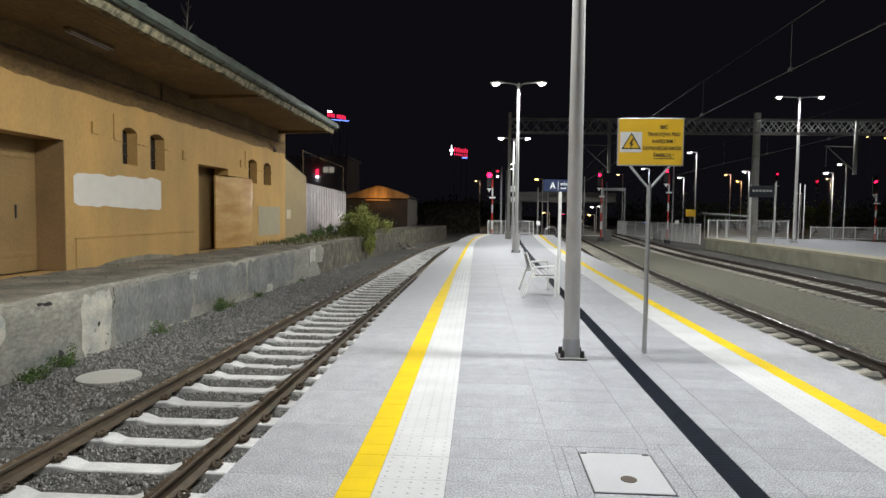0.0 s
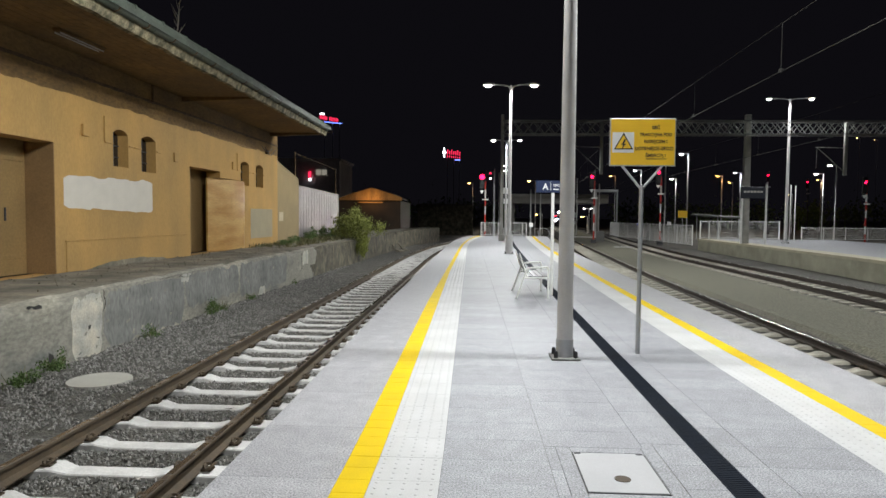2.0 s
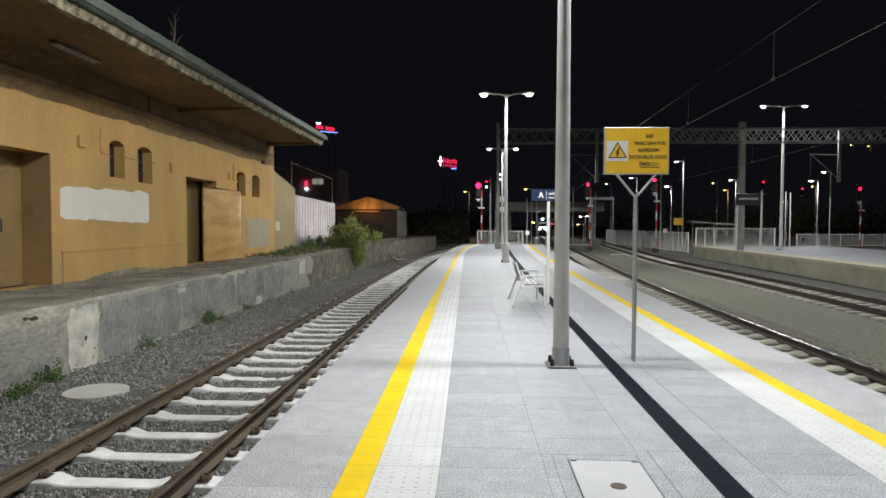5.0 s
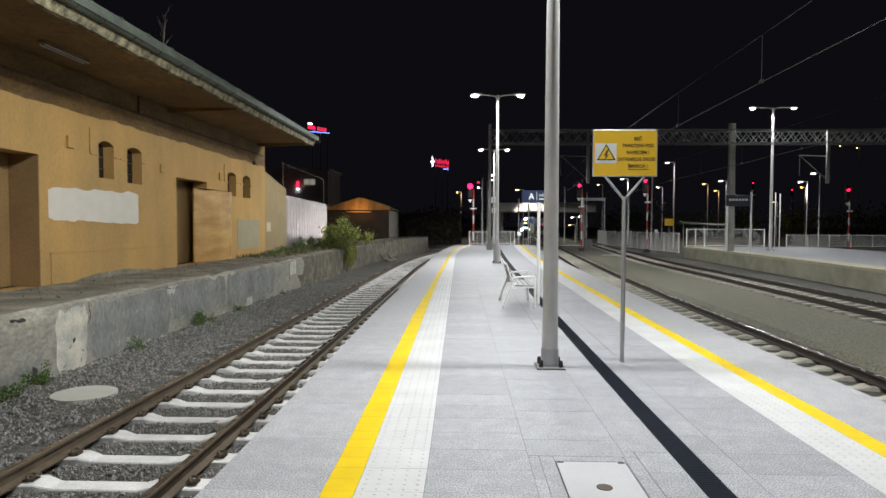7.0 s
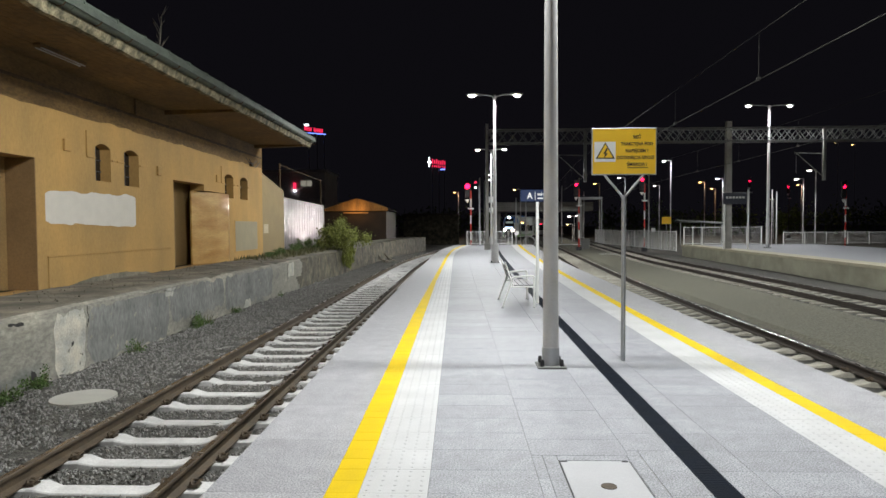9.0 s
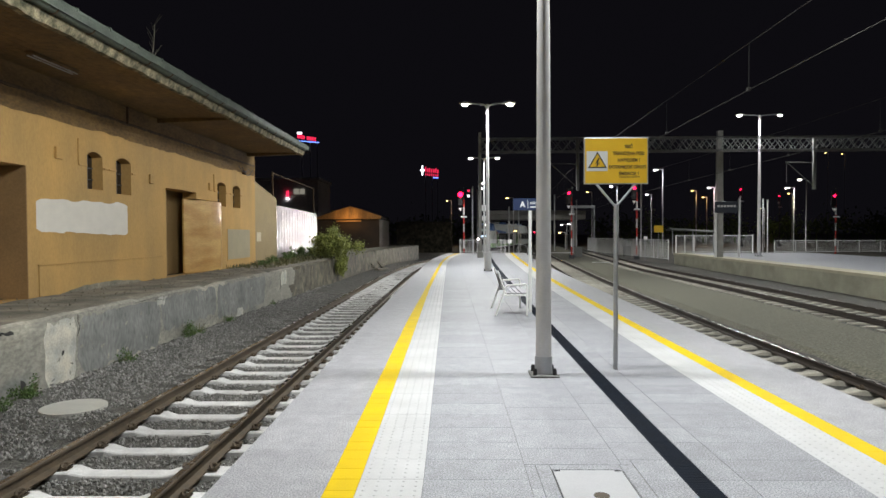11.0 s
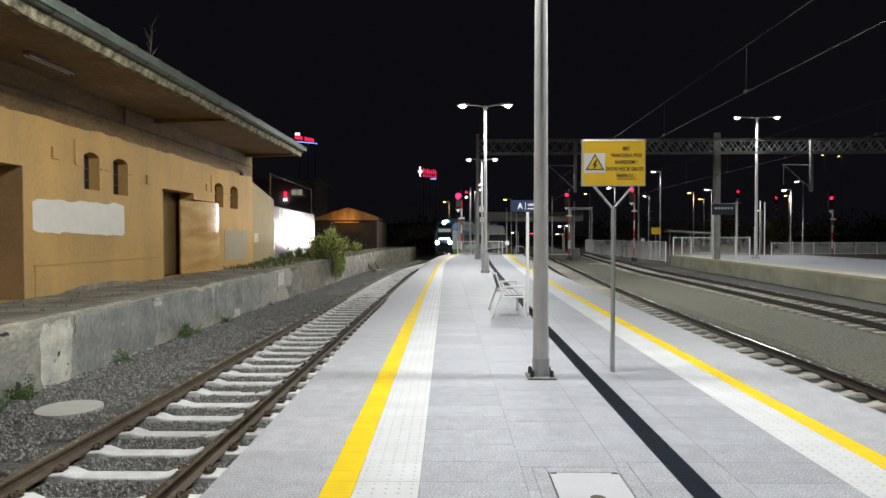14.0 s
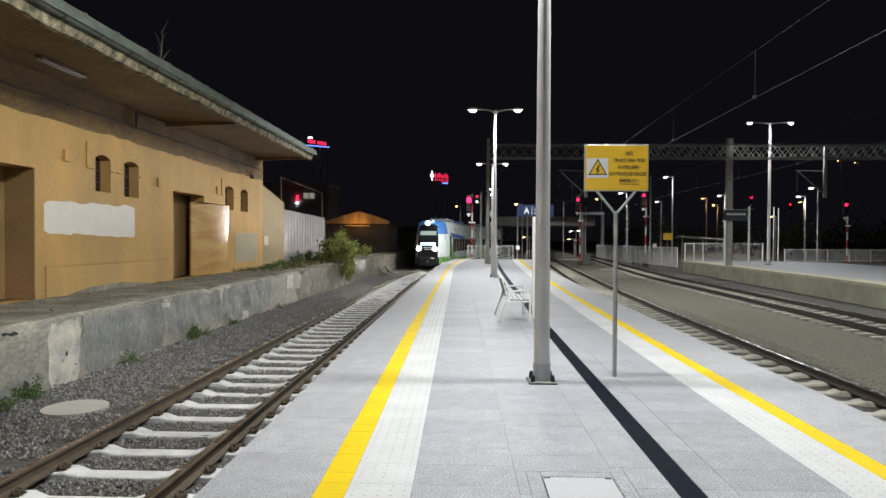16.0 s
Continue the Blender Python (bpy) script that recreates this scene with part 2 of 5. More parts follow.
def loft(sections, closed=True, caps=True):
    """Sections of equal length, joined one to the next."""
    n = len(sections[0])
    v = [tuple(p) for s in sections for p in s]
    f = []
    for k in range(len(sections) - 1):
        for i in range(n if closed else n - 1):
            j = (i + 1) % n
            f.append((k * n + i, k * n + j, (k + 1) * n + j, (k + 1) * n + i))
    if caps and closed:
        f += [tuple(reversed(range(n))), tuple(range((len(sections) - 1) * n, len(sections) * n))]
    return v, f


def join(*parts):
    V, F = [], []
    for v, f in parts:
        o = len(V)
        V += list(v)
        F += [tuple(i + o for i in q) for q in f]
    return V, F


def moved(vf, m):
    return [tuple(m @ Vector(p)) for p in vf[0]], vf[1]


def mesh(name, vf, material, smooth=False, fix=True):
    me = bpy.data.meshes.new(name)
    me.from_pydata(vf[0], [], vf[1])
    if fix:
        bm = bmesh.new()
        bm.from_mesh(me)
        bmesh.ops.recalc_face_normals(bm, faces=bm.faces)
        bm.to_mesh(me)
        bm.free()
    for m in material if isinstance(material, (list, tuple)) else [material]:
        me.materials.append(m)
    if smooth:
        me.polygons.foreach_set("use_smooth", [True] * len(me.polygons))
        try:
            me.set_sharp_from_angle(angle=radians(38))
        except AttributeError:
            pass
    me.update()
    return me


def part(name, vf, material, parent=None, label="", smooth=False, fix=True):
    me = vf if isinstance(vf, bpy.types.Mesh) else mesh(name, vf, material, smooth, fix)
    ob = new(name, me)
    ob.parent = parent
    if label:
        tagged(ob, label)
    return ob


def thing(name, label, category, group="", kind="", at=None):
    ob = new(name)
    ob.empty_display_size = 0.2
    if at is not None:
        ob.matrix_basis = at
    return tagged(ob, label, category, group, kind)


def lettering(name, text, size, material, parent, m, align="CENTER", bold=0.026):
    cu = bpy.data.curves.new(name, "FONT")
    cu.body, cu.size, cu.extrude, cu.align_x, cu.align_y = text, size, 0.0002, align, "CENTER"
    cu.offset = bold * size
    tmp = bpy.data.objects.new(name, cu)
    scene.collection.objects.link(tmp)
    me = bpy.data.meshes.new_from_object(tmp.evaluated_get(bpy.context.evaluated_depsgraph_get()))
    bpy.data.objects.remove(tmp)
    me.materials.clear()
    me.materials.append(material)
    ob = new(name, me)
    ob.parent = parent
    ob.matrix_basis = m @ Matrix.Diagonal((0.88, 1, 1, 1))
    return ob


# ---- plan of the tracks ----
def rise(y):
    """How far the siding lies above the main tracks: it falls gently away from the freight house."""
    q = min(1.0, max(0.0, (y - 13) / 39))
    return 0.26 * (1 - q * q * (3 - 2 * q))


def c1(y):
    if y < 55:
        return -3.63 + 1.27 * rise(y) + 6.1e-5 * max(0.0, y - 30) ** 3
    d = y - 55
    bend = min(d, 46.5)
    return -2.677 + 0.114 * bend + 0.0013 * bend ** 2 + 0.235 * (d - bend)


def c2(y):
    return 6.0 + 0.00095 * y * y if y < 40 else 7.52 + 0.073 * (y - 40)


def c3(y):
    d = y - 38
    if d < 0:
        return 13.35 + 0.02 * d - 0.0008 * d * d
    bend = min(d, 14.0)
    return 13.35 + 0.02 * bend + 0.0028 * bend ** 2 + 0.098 * (d - bend)


def p2(y):
    d = 56 - y
    return 18.53 - 0.043 * d - 0.0006 * d * abs(d)


def plat(u, y):
    """A platform line that lies u metres off the camera's line near it, at y."""
    y = max(0.0, y)
    s = min(1.0, max(0.0, (u + 0.85) / 0.63))
    left = -0.0105 * max(0.0, min(y, 12.5 + 23.5 * s) - 4.5) + (5.5e-5 + 1.5e-5 * s) * max(0.0, y - 30) ** 3
    right = (0.0002 + 0.0001 * u) * y * y
    k = min(1.0, max(0.0, (u - 0.5) / 1.05))
    return u + (1 - k) * left + k * right


def strip(ua, ub, ys, z0, z1):
    """A solid strip between two platform lines."""
    return loft([[(plat(ua, y), y, z0), (plat(ub, y), y, z0), (plat(ub, y), y, z1), (plat(ua, y), y, z1)] for y in ys])


RAIL = -0.76
END = 57.0
PROFILE = [(-0.075, 0), (0.075, 0), (0.075, 0.012), (0.012, 0.035), (0.010, 0.115), (0.036, 0.125), (0.036, 0.150), (0.028, 0.160),
           (-0.028, 0.160), (-0.036, 0.150), (-0.036, 0.125), (-0.010, 0.115), (-0.012, 0.035), (-0.075, 0.012)]


def frange(a, b, step):
    n = max(1, int(round((b - a) / step)))
    return [a + (b - a) * i / n for i in range(n + 1)]


# ---- ground, ballast ----
ground = part("ground", ([(-1500, -1500, -1.12), (1500, -1500, -1.12), (1500, 1500, -1.12), (-1500, 1500, -1.12)], [(0, 1, 2, 3)]), M["ground"])
tagged(ground, "dark bare ground beside the railway", "ground", kind="structure")
def bed(name, fa, fb, ya, yb, z, material, label, step=0.5, cols=14, rough=0.03, skirt=0.0, lift=None):
    v, f = [], []
    ys = frange(ya, yb, step)
    for y in ys:
        a, b = fa(y), fb(y)
        for i in range(cols + 1):
            x = a + (b - a) * i / cols
            edge = 0.095 * min(1.0, max(0.0, (c1(y) - 0.84 - x) * 6)) if rough == 0.05 else 0.0
            v.append((x, y, z + (lift(y) if lift else 0.0) - (skirt if i in (0, cols) else 0.0) + edge + rough * noise.noise(Vector((x * 2.1, y * 2.1, 3.0))) + rough * 0.7 * noise.noise(Vector((x * 7, y * 7, 1.0)))))
    w = cols + 1
    for r in range(len(ys) - 1):
        for i in range(cols):
            k = r * w + i
            f.append((k, k + 1, k + w + 1, k + w))
    return tagged(part(name, (v, f), material, fix=False), label, "ballast", kind="structure")


bed("ballast_bed", lambda y: -6.4 if y < 40 else c1(y) - 3.2, lambda y: plat(-1.7, y), -6, 58, -0.985, M["ballast"], "dark grey crushed stone ballast under the siding", 0.22, 30, 0.05, lift=rise)
bed("ballast_bed", lambda y: c1(y) - 3.2, lambda y: c1(y) + 3.0, 58, 200, -0.985, M["ballast"], "dark grey crushed stone ballast beyond the platform", 1.5, 8)
bed("ballast_bed", lambda y: plat(4.0, y) if y < 58 else c2(y) - 2, lambda y: c2(y) + 1.75, -6, 220, -0.985, M["ballast"], "dark ballast under the second track", 0.7, 8)
bed("gravel_strip", lambda y: c2(y) + 1.45, lambda y: c3(y) - 1.42, -6, 220, -0.88, M["gravel"], "fine grey gravel strip between two tracks", 0.7, 14, 0.012, 0.14)
bed("ballast_bed", lambda y: c3(y) - 1.9, lambda y: p2(y) + 0.3 if y < 58 else c3(y) + 3, -6, 220, -0.975, M["ballast"], "ballast under the third track", 0.7, 8)

rng = np.random.default_rng(4)


def scatter(name, n, fa, fb, ya, yb, z, smin, smax, material, label, skip=None, power=1.6):
    """Loose crushed stones, denser near to hand."""
    base = np.array([(1, 0, 0), (-1, 0, 0), (0, 1, 0), (0, -1, 0), (0, 0, 1), (0, 0, -1)], float)
    tri = [(0, 2, 4), (2, 1, 4), (1, 3, 4), (3, 0, 4), (2, 0, 5), (1, 2, 5), (3, 1, 5), (0, 3, 5)]
    V, F = [], []
    for i in range(n):
        y = ya + (yb - ya) * rng.random() ** power
        a, b = fa(y), fb(y)
        x = a + (b - a) * rng.random()
        s = smin + (smax - smin) * rng.random()
        if skip and skip(x, y):
            continue
        m = np.array(Euler(rng.random(3) * 6.28).to_matrix())
        zs = z + (rise(y) if z < -0.5 else 0.0) + 0.095 * min(1.0, max(0.0, (c1(y) - 0.84 - x) * 6)) + 0.015
        p = (base * (1 + 0.5 * (rng.random((6, 1)) - 0.5)) * np.array([1, 0.8, 0.65]) * s) @ m.T + (x, y, zs + s * 0.25)
        o = len(V)
        V += p.tolist()
        F += [(q[0] + o, q[1] + o, q[2] + o) for q in tri]
    ob = part(name, (V, F), material, fix=False)
    return tagged(ob, label, "stones", kind="stuff")


def build_track(name, label, cf, ya, yb, step, clips_to, steel="rail", up=None):
    up = up or (lambda y: 0.0)
    top = thing(name, label, "railway track", group="railway tracks")
    rail_ys = frange(ya, yb, 1.6)
    for s in (-1, 1):
        secs = [[(cf(y) + s * 0.753 + px, y, RAIL + up(y) - 0.16 + pz) for px, pz in PROFILE] for y in rail_ys]
        me = mesh("rail", loft(secs), [M[steel], M["railtop"]])
        n = len(PROFILE)
        for p in me.polygons:
            if p.normal.z > 0.75 and p.center.z > RAIL + up(p.center.y) - 0.014:
                p.material_index = 1
        part("rail", me, None, top, "rusty brown steel rail with a worn bright head")
    prof = [(-1.27, -0.93), (-0.95, -0.925), (-0.55, -0.915), (-0.40, -0.955), (0.40, -0.955), (0.55, -0.915), (0.95, -0.925), (1.27, -0.93)]
    secs = []
    for x, z in prof:
        w = 0.13 if abs(x) > 0.5 else 0.105
        secs.append([(x, -w - 0.02, -1.08), (x, w + 0.02, -1.08), (x, w, z - 0.012), (x, w - 0.012, z), (x, -w + 0.012, z), (x, -w, z - 0.012)])
    sl = mesh("sleeper", loft(secs), M["sleeper" if steel == "rail" else "sleeperdull"])
    clip = []
    for s in (-1, 1):
        for q in range(12):
            a0, a1 = q / 12 * 2 * math.pi, (q + 1) / 12 * 2 * math.pi
            pa = (0.02 * s + 0.042 * math.cos(a0), 0.07 * math.sin(a0), 0.03 + 0.018 * math.cos(2 * a0))
            pb = (0.02 * s + 0.042 * math.cos(a1), 0.07 * math.sin(a1), 0.03 + 0.018 * math.cos(2 * a1))
            if s == 1:
                clip.append(tube(pa, pb, 0.014, n=5, caps=False))
    clip.append(box(-0.05, -0.05, -0.012, 0.05, 0.05, 0.006))
    cm = mesh("rail_clip", join(*clip), M["rail"])
    y = ya + 0.3
    while y < yb - 0.3:
        ang = math.atan2(cf(y + 0.5) - cf(y - 0.5), 1.0)
        o = part("sleeper", sl, None, top)
        o.matrix_basis = pose(cf(y), y, up(y), 0, 0, -math.degrees(ang) + random.uniform(-0.4, 0.4))
        if clips_to[0] < y < clips_to[1]:
            for s in (-1, 1):
                for q in (-1, 1):
                    c = part("rail_clip", cm, None, top)
                    c.matrix_basis = pose(cf(y) + s * 0.753 + q * 0.115, y, -0.905 + up(y), 0, 0, 0 if q > 0 else 180)
        y += step
    return top


build_track("railway_track", "siding track with white concrete sleepers and rusty rails", c1, -4.0, 62.0, 0.67, (2.5, 24), up=rise)
build_track("railway_track", "curving main track with dark rails beside the platform", c2, 0.0, 80.0, 0.70, (8, 12), "darkrail")
build_track("railway_track", "third track with dark rails before the far platform", c3, 8.0, 90.0, 0.70, (8, 8), "darkrail")
for cf, a, b in ((c1, 62, 200), (c2, 80, 220), (c3, 90, 220)):
    t = thing("railway_track", "distant track of dark steel rails", "railway track", group="railway tracks")
    for s in (-1, 1):
        part("rail", loft([[(cf(y) + s * 0.753 + px, y, RAIL - 0.16 + pz) for px, pz in ((-0.07, 0), (0.07, 0), (0.035, 0.16), (-0.035, 0.16))] for y in frange(a, b, 4)]), M["darkrail"], t)

# ---- platform ----
ys = frange(-6, END, 1.0)
platform = part("platform", strip(-1.60, 4.05, ys, -1.1, -0.075), M["concrete"])
tagged(platform, "island platform of pale granite slabs with yellow lines", "platform", kind="structure")
part("joint_bed", strip(-1.58, 4.03, ys, -0.075, -0.0035), M["joint"], platform)
COLUMNS = [(-1.64, -0.868, 1.0, "edgeslab"), (-0.866, -0.655, 0.2, "yellow"), (-0.652, -0.217, 0.4, "tactile"), (-0.213, 0.510, 0.4, "slab"), (0.514, 1.22, 0.4, "slab"),
           (1.222, 1.567, 0.4, "slab"), (1.57, 1.75, 1.0, "gutter"), (1.753, 1.978, 0.4, "slab"), (1.982, 2.708, 0.4, "slab"), (2.71, 3.128, 0.4, "tactile"),
           (3.131, 3.318, 0.2, "yellow"), (3.32, 4.09, 1.0, "edgeslab")]
HATCH = (0.59, 1.305, 3.80, 4.69)


def slab_piece(ua, ub, ya, yb, top=0.0, g=0.0008):
    ya, yb = ya + g, yb - g
    c = 0.0015
    return loft([[(plat(ua, ya), ya, -0.07), (plat(ub, ya), ya, -0.07), (plat(ub, yb), yb, -0.07), (plat(ua, yb), yb, -0.07)],
                 [(plat(ua, ya), ya, top - c), (plat(ub, ya), ya, top - c), (plat(ub, yb), yb, top - c), (plat(ua, yb), yb, top - c)],
                 [(plat(ua, ya) + c, ya + c, top), (plat(ub, ya) - c, ya + c, top), (plat(ub, yb) - c, yb - c, top), (plat(ua, yb) + c, yb - c, top)]])


def blister(x, y, r=0.0135, h=0.0034):
    v, f = [], []
    for rr, z in ((r, 0.0), (r * 0.65, h)):
        v += [(x + rr * math.cos(k * math.pi / 3), y + rr * math.sin(k * math.pi / 3), z) for k in range(6)]
    f = [(k, (k + 1) % 6, 6 + (k + 1) % 6, 6 + k) for k in range(6)] + [tuple(range(6, 12))]
    return v, f


def slabs():
    rest = {"slab": [], "edgeslab": [], "yellow": [], "tactile": [], "gutter": []}
    bumps = []
    count = 0
    for ua, ub, length, kind in COLUMNS:
        if kind == "gutter":
            rest[kind].append(strip(ua, ub, ys, -0.07, -0.0015))
            continue
        n = int(round((END + 6) / length))
        off = 0.25 if kind == "slab" and (ua > 0.5) and ua < 1.0 else 0.0
        for i in range(n):
            ya = -6 + i * length + off
            yb = min(END, ya + length)
            if yb <= ya:
                continue
            if ub > HATCH[0] + 0.02 and ua < HATCH[1] and yb > HATCH[2] and ya < HATCH[3]:
                pa, pb = max(ua, HATCH[1] + 0.003), ub
                if HATCH[0] - ua > 0.03:
                    rest[kind].append(slab_piece(ua, HATCH[0] - 0.003, max(ya, HATCH[2]), min(yb, HATCH[3])))
                if pb - pa > 0.05 and ua < HATCH[1]:
                    rest[kind].append(slab_piece(pa, pb, ya, yb))
                for qa, qb in ((ya, HATCH[2] - 0.003), (HATCH[3] + 0.003, yb)):
                    if qb - qa > 0.03:
                        rest[kind].append(slab_piece(ua, min(ub, HATCH[1]), qa, qb))
                continue
            pc = slab_piece(ua, ub, ya, yb, random.uniform(-0.0006, 0.0006))
            if 2.5 < ya < 12.0 and count < 300:
                count += 1
                part({"slab": "slab", "edgeslab": "edge_slab"}.get(kind, kind + "_slab"), pc, M[kind], platform)
            else:
                rest[kind].append(pc)
            if kind == "tactile" and 2.0 < ya < 32:
                w = ub - ua
                m = int(w / 0.075)
                for a in range(m):
                    for b in range(int(length / 0.075)):
                        bumps.append(blister(plat(ua + (a + 0.5) * w / m, ya), ya + (b + 0.5) * length / int(length / 0.075)))
    names = {"slab": "slab_field", "edgeslab": "edge_slab_field", "yellow": "yellow_line", "tactile": "tactile_strip", "gutter": "drain_channel"}
    for kind, ps in rest.items():
        o = part(names[kind], join(*ps), M["slabrest" if kind == "slab" else kind], platform, fix=False)
        tagged(o, {"slab": "pale grey granite slabs", "edgeslab": "pale concrete edge slabs", "yellow": "yellow safety line slabs", "tactile": "white tactile slabs", "gutter": "dark iron drain channel"}[kind], kind="stuff")
    tagged(part("tactile_bumps", join(*bumps), M["tactile"], platform, fix=False), "white tactile bumps", kind="stuff")


def drain_grate():
    bars = []
    for y in frange(2.5, 16, 0.03):
        bars.append(box(plat(1.585, y), y, -0.0015, plat(1.735, y), y + 0.012, 0.0005))
    tagged(part("drain_bars", join(*bars), M["gutter"], platform, fix=False), "dark iron grate bars", kind="stuff")


# ---- far platform ----
ys2 = frange(8, 55, 1.0)
far_platform = part("far_platform", loft([[(p2(y), y, -1.1), (p2(y) + 11, y, -1.1), (p2(y) + 11, y, -0.14), (p2(y), y, -0.14)] for y in ys2]), M["platside"])
tagged(far_platform, "far platform with a stained concrete side and pale paving", "platform", kind="structure")
part("coping", loft([[(p2(y) - 0.08, y, -0.136), (p2(y) + 0.9, y, -0.136), (p2(y) + 0.9, y, 0.0), (p2(y) - 0.08, y, 0.0)] for y in ys2]), M["copingcream"], far_platform, "cream concrete coping")
part("edge_band", loft([[(p2(y) + 0.904, y, -0.136), (p2(y) + 1.1, y, -0.136), (p2(y) + 1.1, y, 0.0), (p2(y) + 0.904, y, 0.0)] for y in ys2]), M["copingcream"], far_platform)
part("paving", loft([[(p2(y) + 1.104, y, -0.136), (p2(y) + 11, y, -0.136), (p2(y) + 11, y, 0.0), (p2(y) + 1.104, y, 0.0)] for y in ys2]), M["slabrest"], far_platform)

# ---- loading dock and freight house ----
DX, WX, DZ = -6.25, -8.3, 0.46


def face_relief(y, z):
    return 0.035 * noise.noise(Vector((0.0, y * 1.3, z * 2.2))) + 0.02 * noise.noise(Vector((7.0, y * 4.0, z * 5.0)))


def dock_patch(d, name, y0, y1, z0, z1, material, seed, label="", lift=0.012):
    """A skin of render with a ragged rim that follows the dock's face."""
    n, m = max(6, int((y1 - y0) / 0.07)), max(6, int((z1 - z0) / 0.07))
    v, f = [], []
    for i in range(n + 1):
        u = i / n
        y = y0 + (y1 - y0) * u
        top = z1 + 0.10 * noise.noise(Vector((seed, y * 3.0, 0))) + 0.05 * noise.noise(Vector((seed, y * 9, 1)))
        bot = z0 + 0.14 * noise.noise(Vector((seed + 5, y * 3.0, 0))) + 0.06 * noise.noise(Vector((seed + 5, y * 9, 1)))
        pinch = min(1.0, 12 * min(u, 1 - u) + 0.6)
        mid = (top + bot) / 2
        for k in range(m + 1):
            z = min(0.40, mid + (bot + (top - bot) * k / m - mid) * pinch)
            yy = y + 0.07 * noise.noise(Vector((seed + 9, z * 4.0, 2))) * (1 if i in (0, n) else 0.5)
            v.append((DX + face_relief(yy, z) + lift, yy, z))
    for i in range(n):
        for k in range(m):
            a = i * (m + 1) + k
            f.append((a, a + m + 1, a + m + 2, a + 1))
    return part(name, (v, f), material, d, label, smooth=True, fix=False)


def dock_crack(d, pts, r=0.004):
    out = []
    fine = []
    for (ya, za), (yb, zb) in zip(pts[:-1], pts[1:]):
        for q in range(4):
            u = q / 4
            y, z = ya + (yb - ya) * u, za + (zb - za) * u
            fine.append((y + 0.03 * noise.noise(Vector((y * 9, z * 9, 3))), z + 0.03 * noise.noise(Vector((y * 9, z * 9, 7)))))
    fine.append(pts[-1])
    for (ya, za), (yb, zb) in zip(fine[:-1], fine[1:]):
        out.append(tube((DX + face_relief(ya, za) + 0.012, ya, za), (DX + face_relief(yb, zb) + 0.012, yb, zb), r * random.uniform(0.6, 1.5), n=5, caps=False))
    part("crack", join(*out), M["crevice"], d, "dark crack")


def dock():
    v, f = [], []
    ysd = frange(-5, 71, 0.16)
    prof = [(0.0, -1.1 + 0.1 * q) for q in range(15)] + [(0.0, 0.36), (0.0, 0.42), (-0.05, 0.46), (-0.3, 0.47), (-0.8, 0.47), (-1.4, 0.48), (-2.02, 0.48)]
    for y in ysd:
        bx = DX + max(0, y - 40) ** 2 * 0.0022
        for k, (px, pz) in enumerate(prof):
            x, z = bx + px, pz
            n2 = noise.noise(Vector((7.0, y * 4.0, z * 5.0)))
            if k < 17:
                x += face_relief(y, z)
            if 15 <= k <= 17:
                chip = max(0, noise.noise(Vector((3.0, y * 0.9, 0.0))) - 0.12)
                x -= chip * 0.28
                z -= chip * 0.16 if k > 15 else 0
                z += 0.02 * n2
            if k > 17:
                z += 0.025 * noise.noise(Vector((x * 1.7, y * 1.7, 9.0)))
            v.append((x, y, z))
    n = len(prof)
    for r in range(len(ysd) - 1):
        for i in range(n - 1):
            k = r * n + i
            f.append((k, k + n, k + n + 1, k + 1))
    me = mesh("loading_dock", (v, f), [M["dock"], M["docktop"], M["dockstone"]], smooth=True, fix=False)
    for p in me.polygons:
        if p.center.x < DX - 0.14 and p.normal.z > 0.6:
            p.material_index = 1
        elif p.center.y > 24.5 + 0.8 * noise.noise(Vector((p.center.z * 2, p.center.y, 0))):
            p.material_index = 2
    d = tagged(part("loading_dock", me, None), "crumbling grey concrete loading dock with chipped edge", "loading dock", kind="structure")
    part("dock_core", box(-40, -6, -1.1, WX - 0.02, 54, 0.44), M["docktop"], d)
    for y0, y1, z0, z1, sd in ((9.6, 10.42, -0.66, 0.37, 1), (7.3, 8.0, -0.1, 0.30, 2), (13.3, 13.8, 0.22, 0.40, 6), (18.2, 18.7, -0.72, -0.4, 8), (22.8, 23.6, -0.1, 0.37, 10)):
        dock_patch(d, "render_patch", y0, y1, z0, z1, M["dockwhite"], sd, "", 0.005)
    for y0, y1, z0, z1, sd in ((10.5, 13.4, -0.62, 0.35, 31), (13.5, 16.6, -0.35, 0.36, 33), (16.7, 20.9, -0.5, 0.36, 35)):
        dock_patch(d, "cement_coat", y0, y1, z0, z1, M["dockgrey"], sd, "smooth grey cement coat", 0.004)
    for y0, y1, z0, z1, sd in ((9.03, 9.15, -0.52, -0.40, 21), (8.6, 8.9, 0.33, 0.37, 22), (10.0, 10.06, -0.2, -0.15, 23), (10.25, 10.33, -0.42, -0.36, 24)):
        dock_patch(d, "hole", y0, y1, z0, z1, M["crevice"], sd, "dark broken hole", 0.010)
    for pts in ([(10.44, 0.40), (10.47, 0.2), (10.43, 0.05)], [(10.6, -0.82), (11.2, -0.80), (11.9, -0.78)], [(13.2, 0.36), (13.5, 0.33)], [(18.9, -0.85), (19.3, -0.68), (19.6, -0.82), (20.3, -0.82)], [(22.7, 0.38), (22.75, 0.0), (22.68, -0.3)], [(27.6, 0.38), (27.55, -0.5)]):
        dock_crack(d, pts, 0.004)


dock()


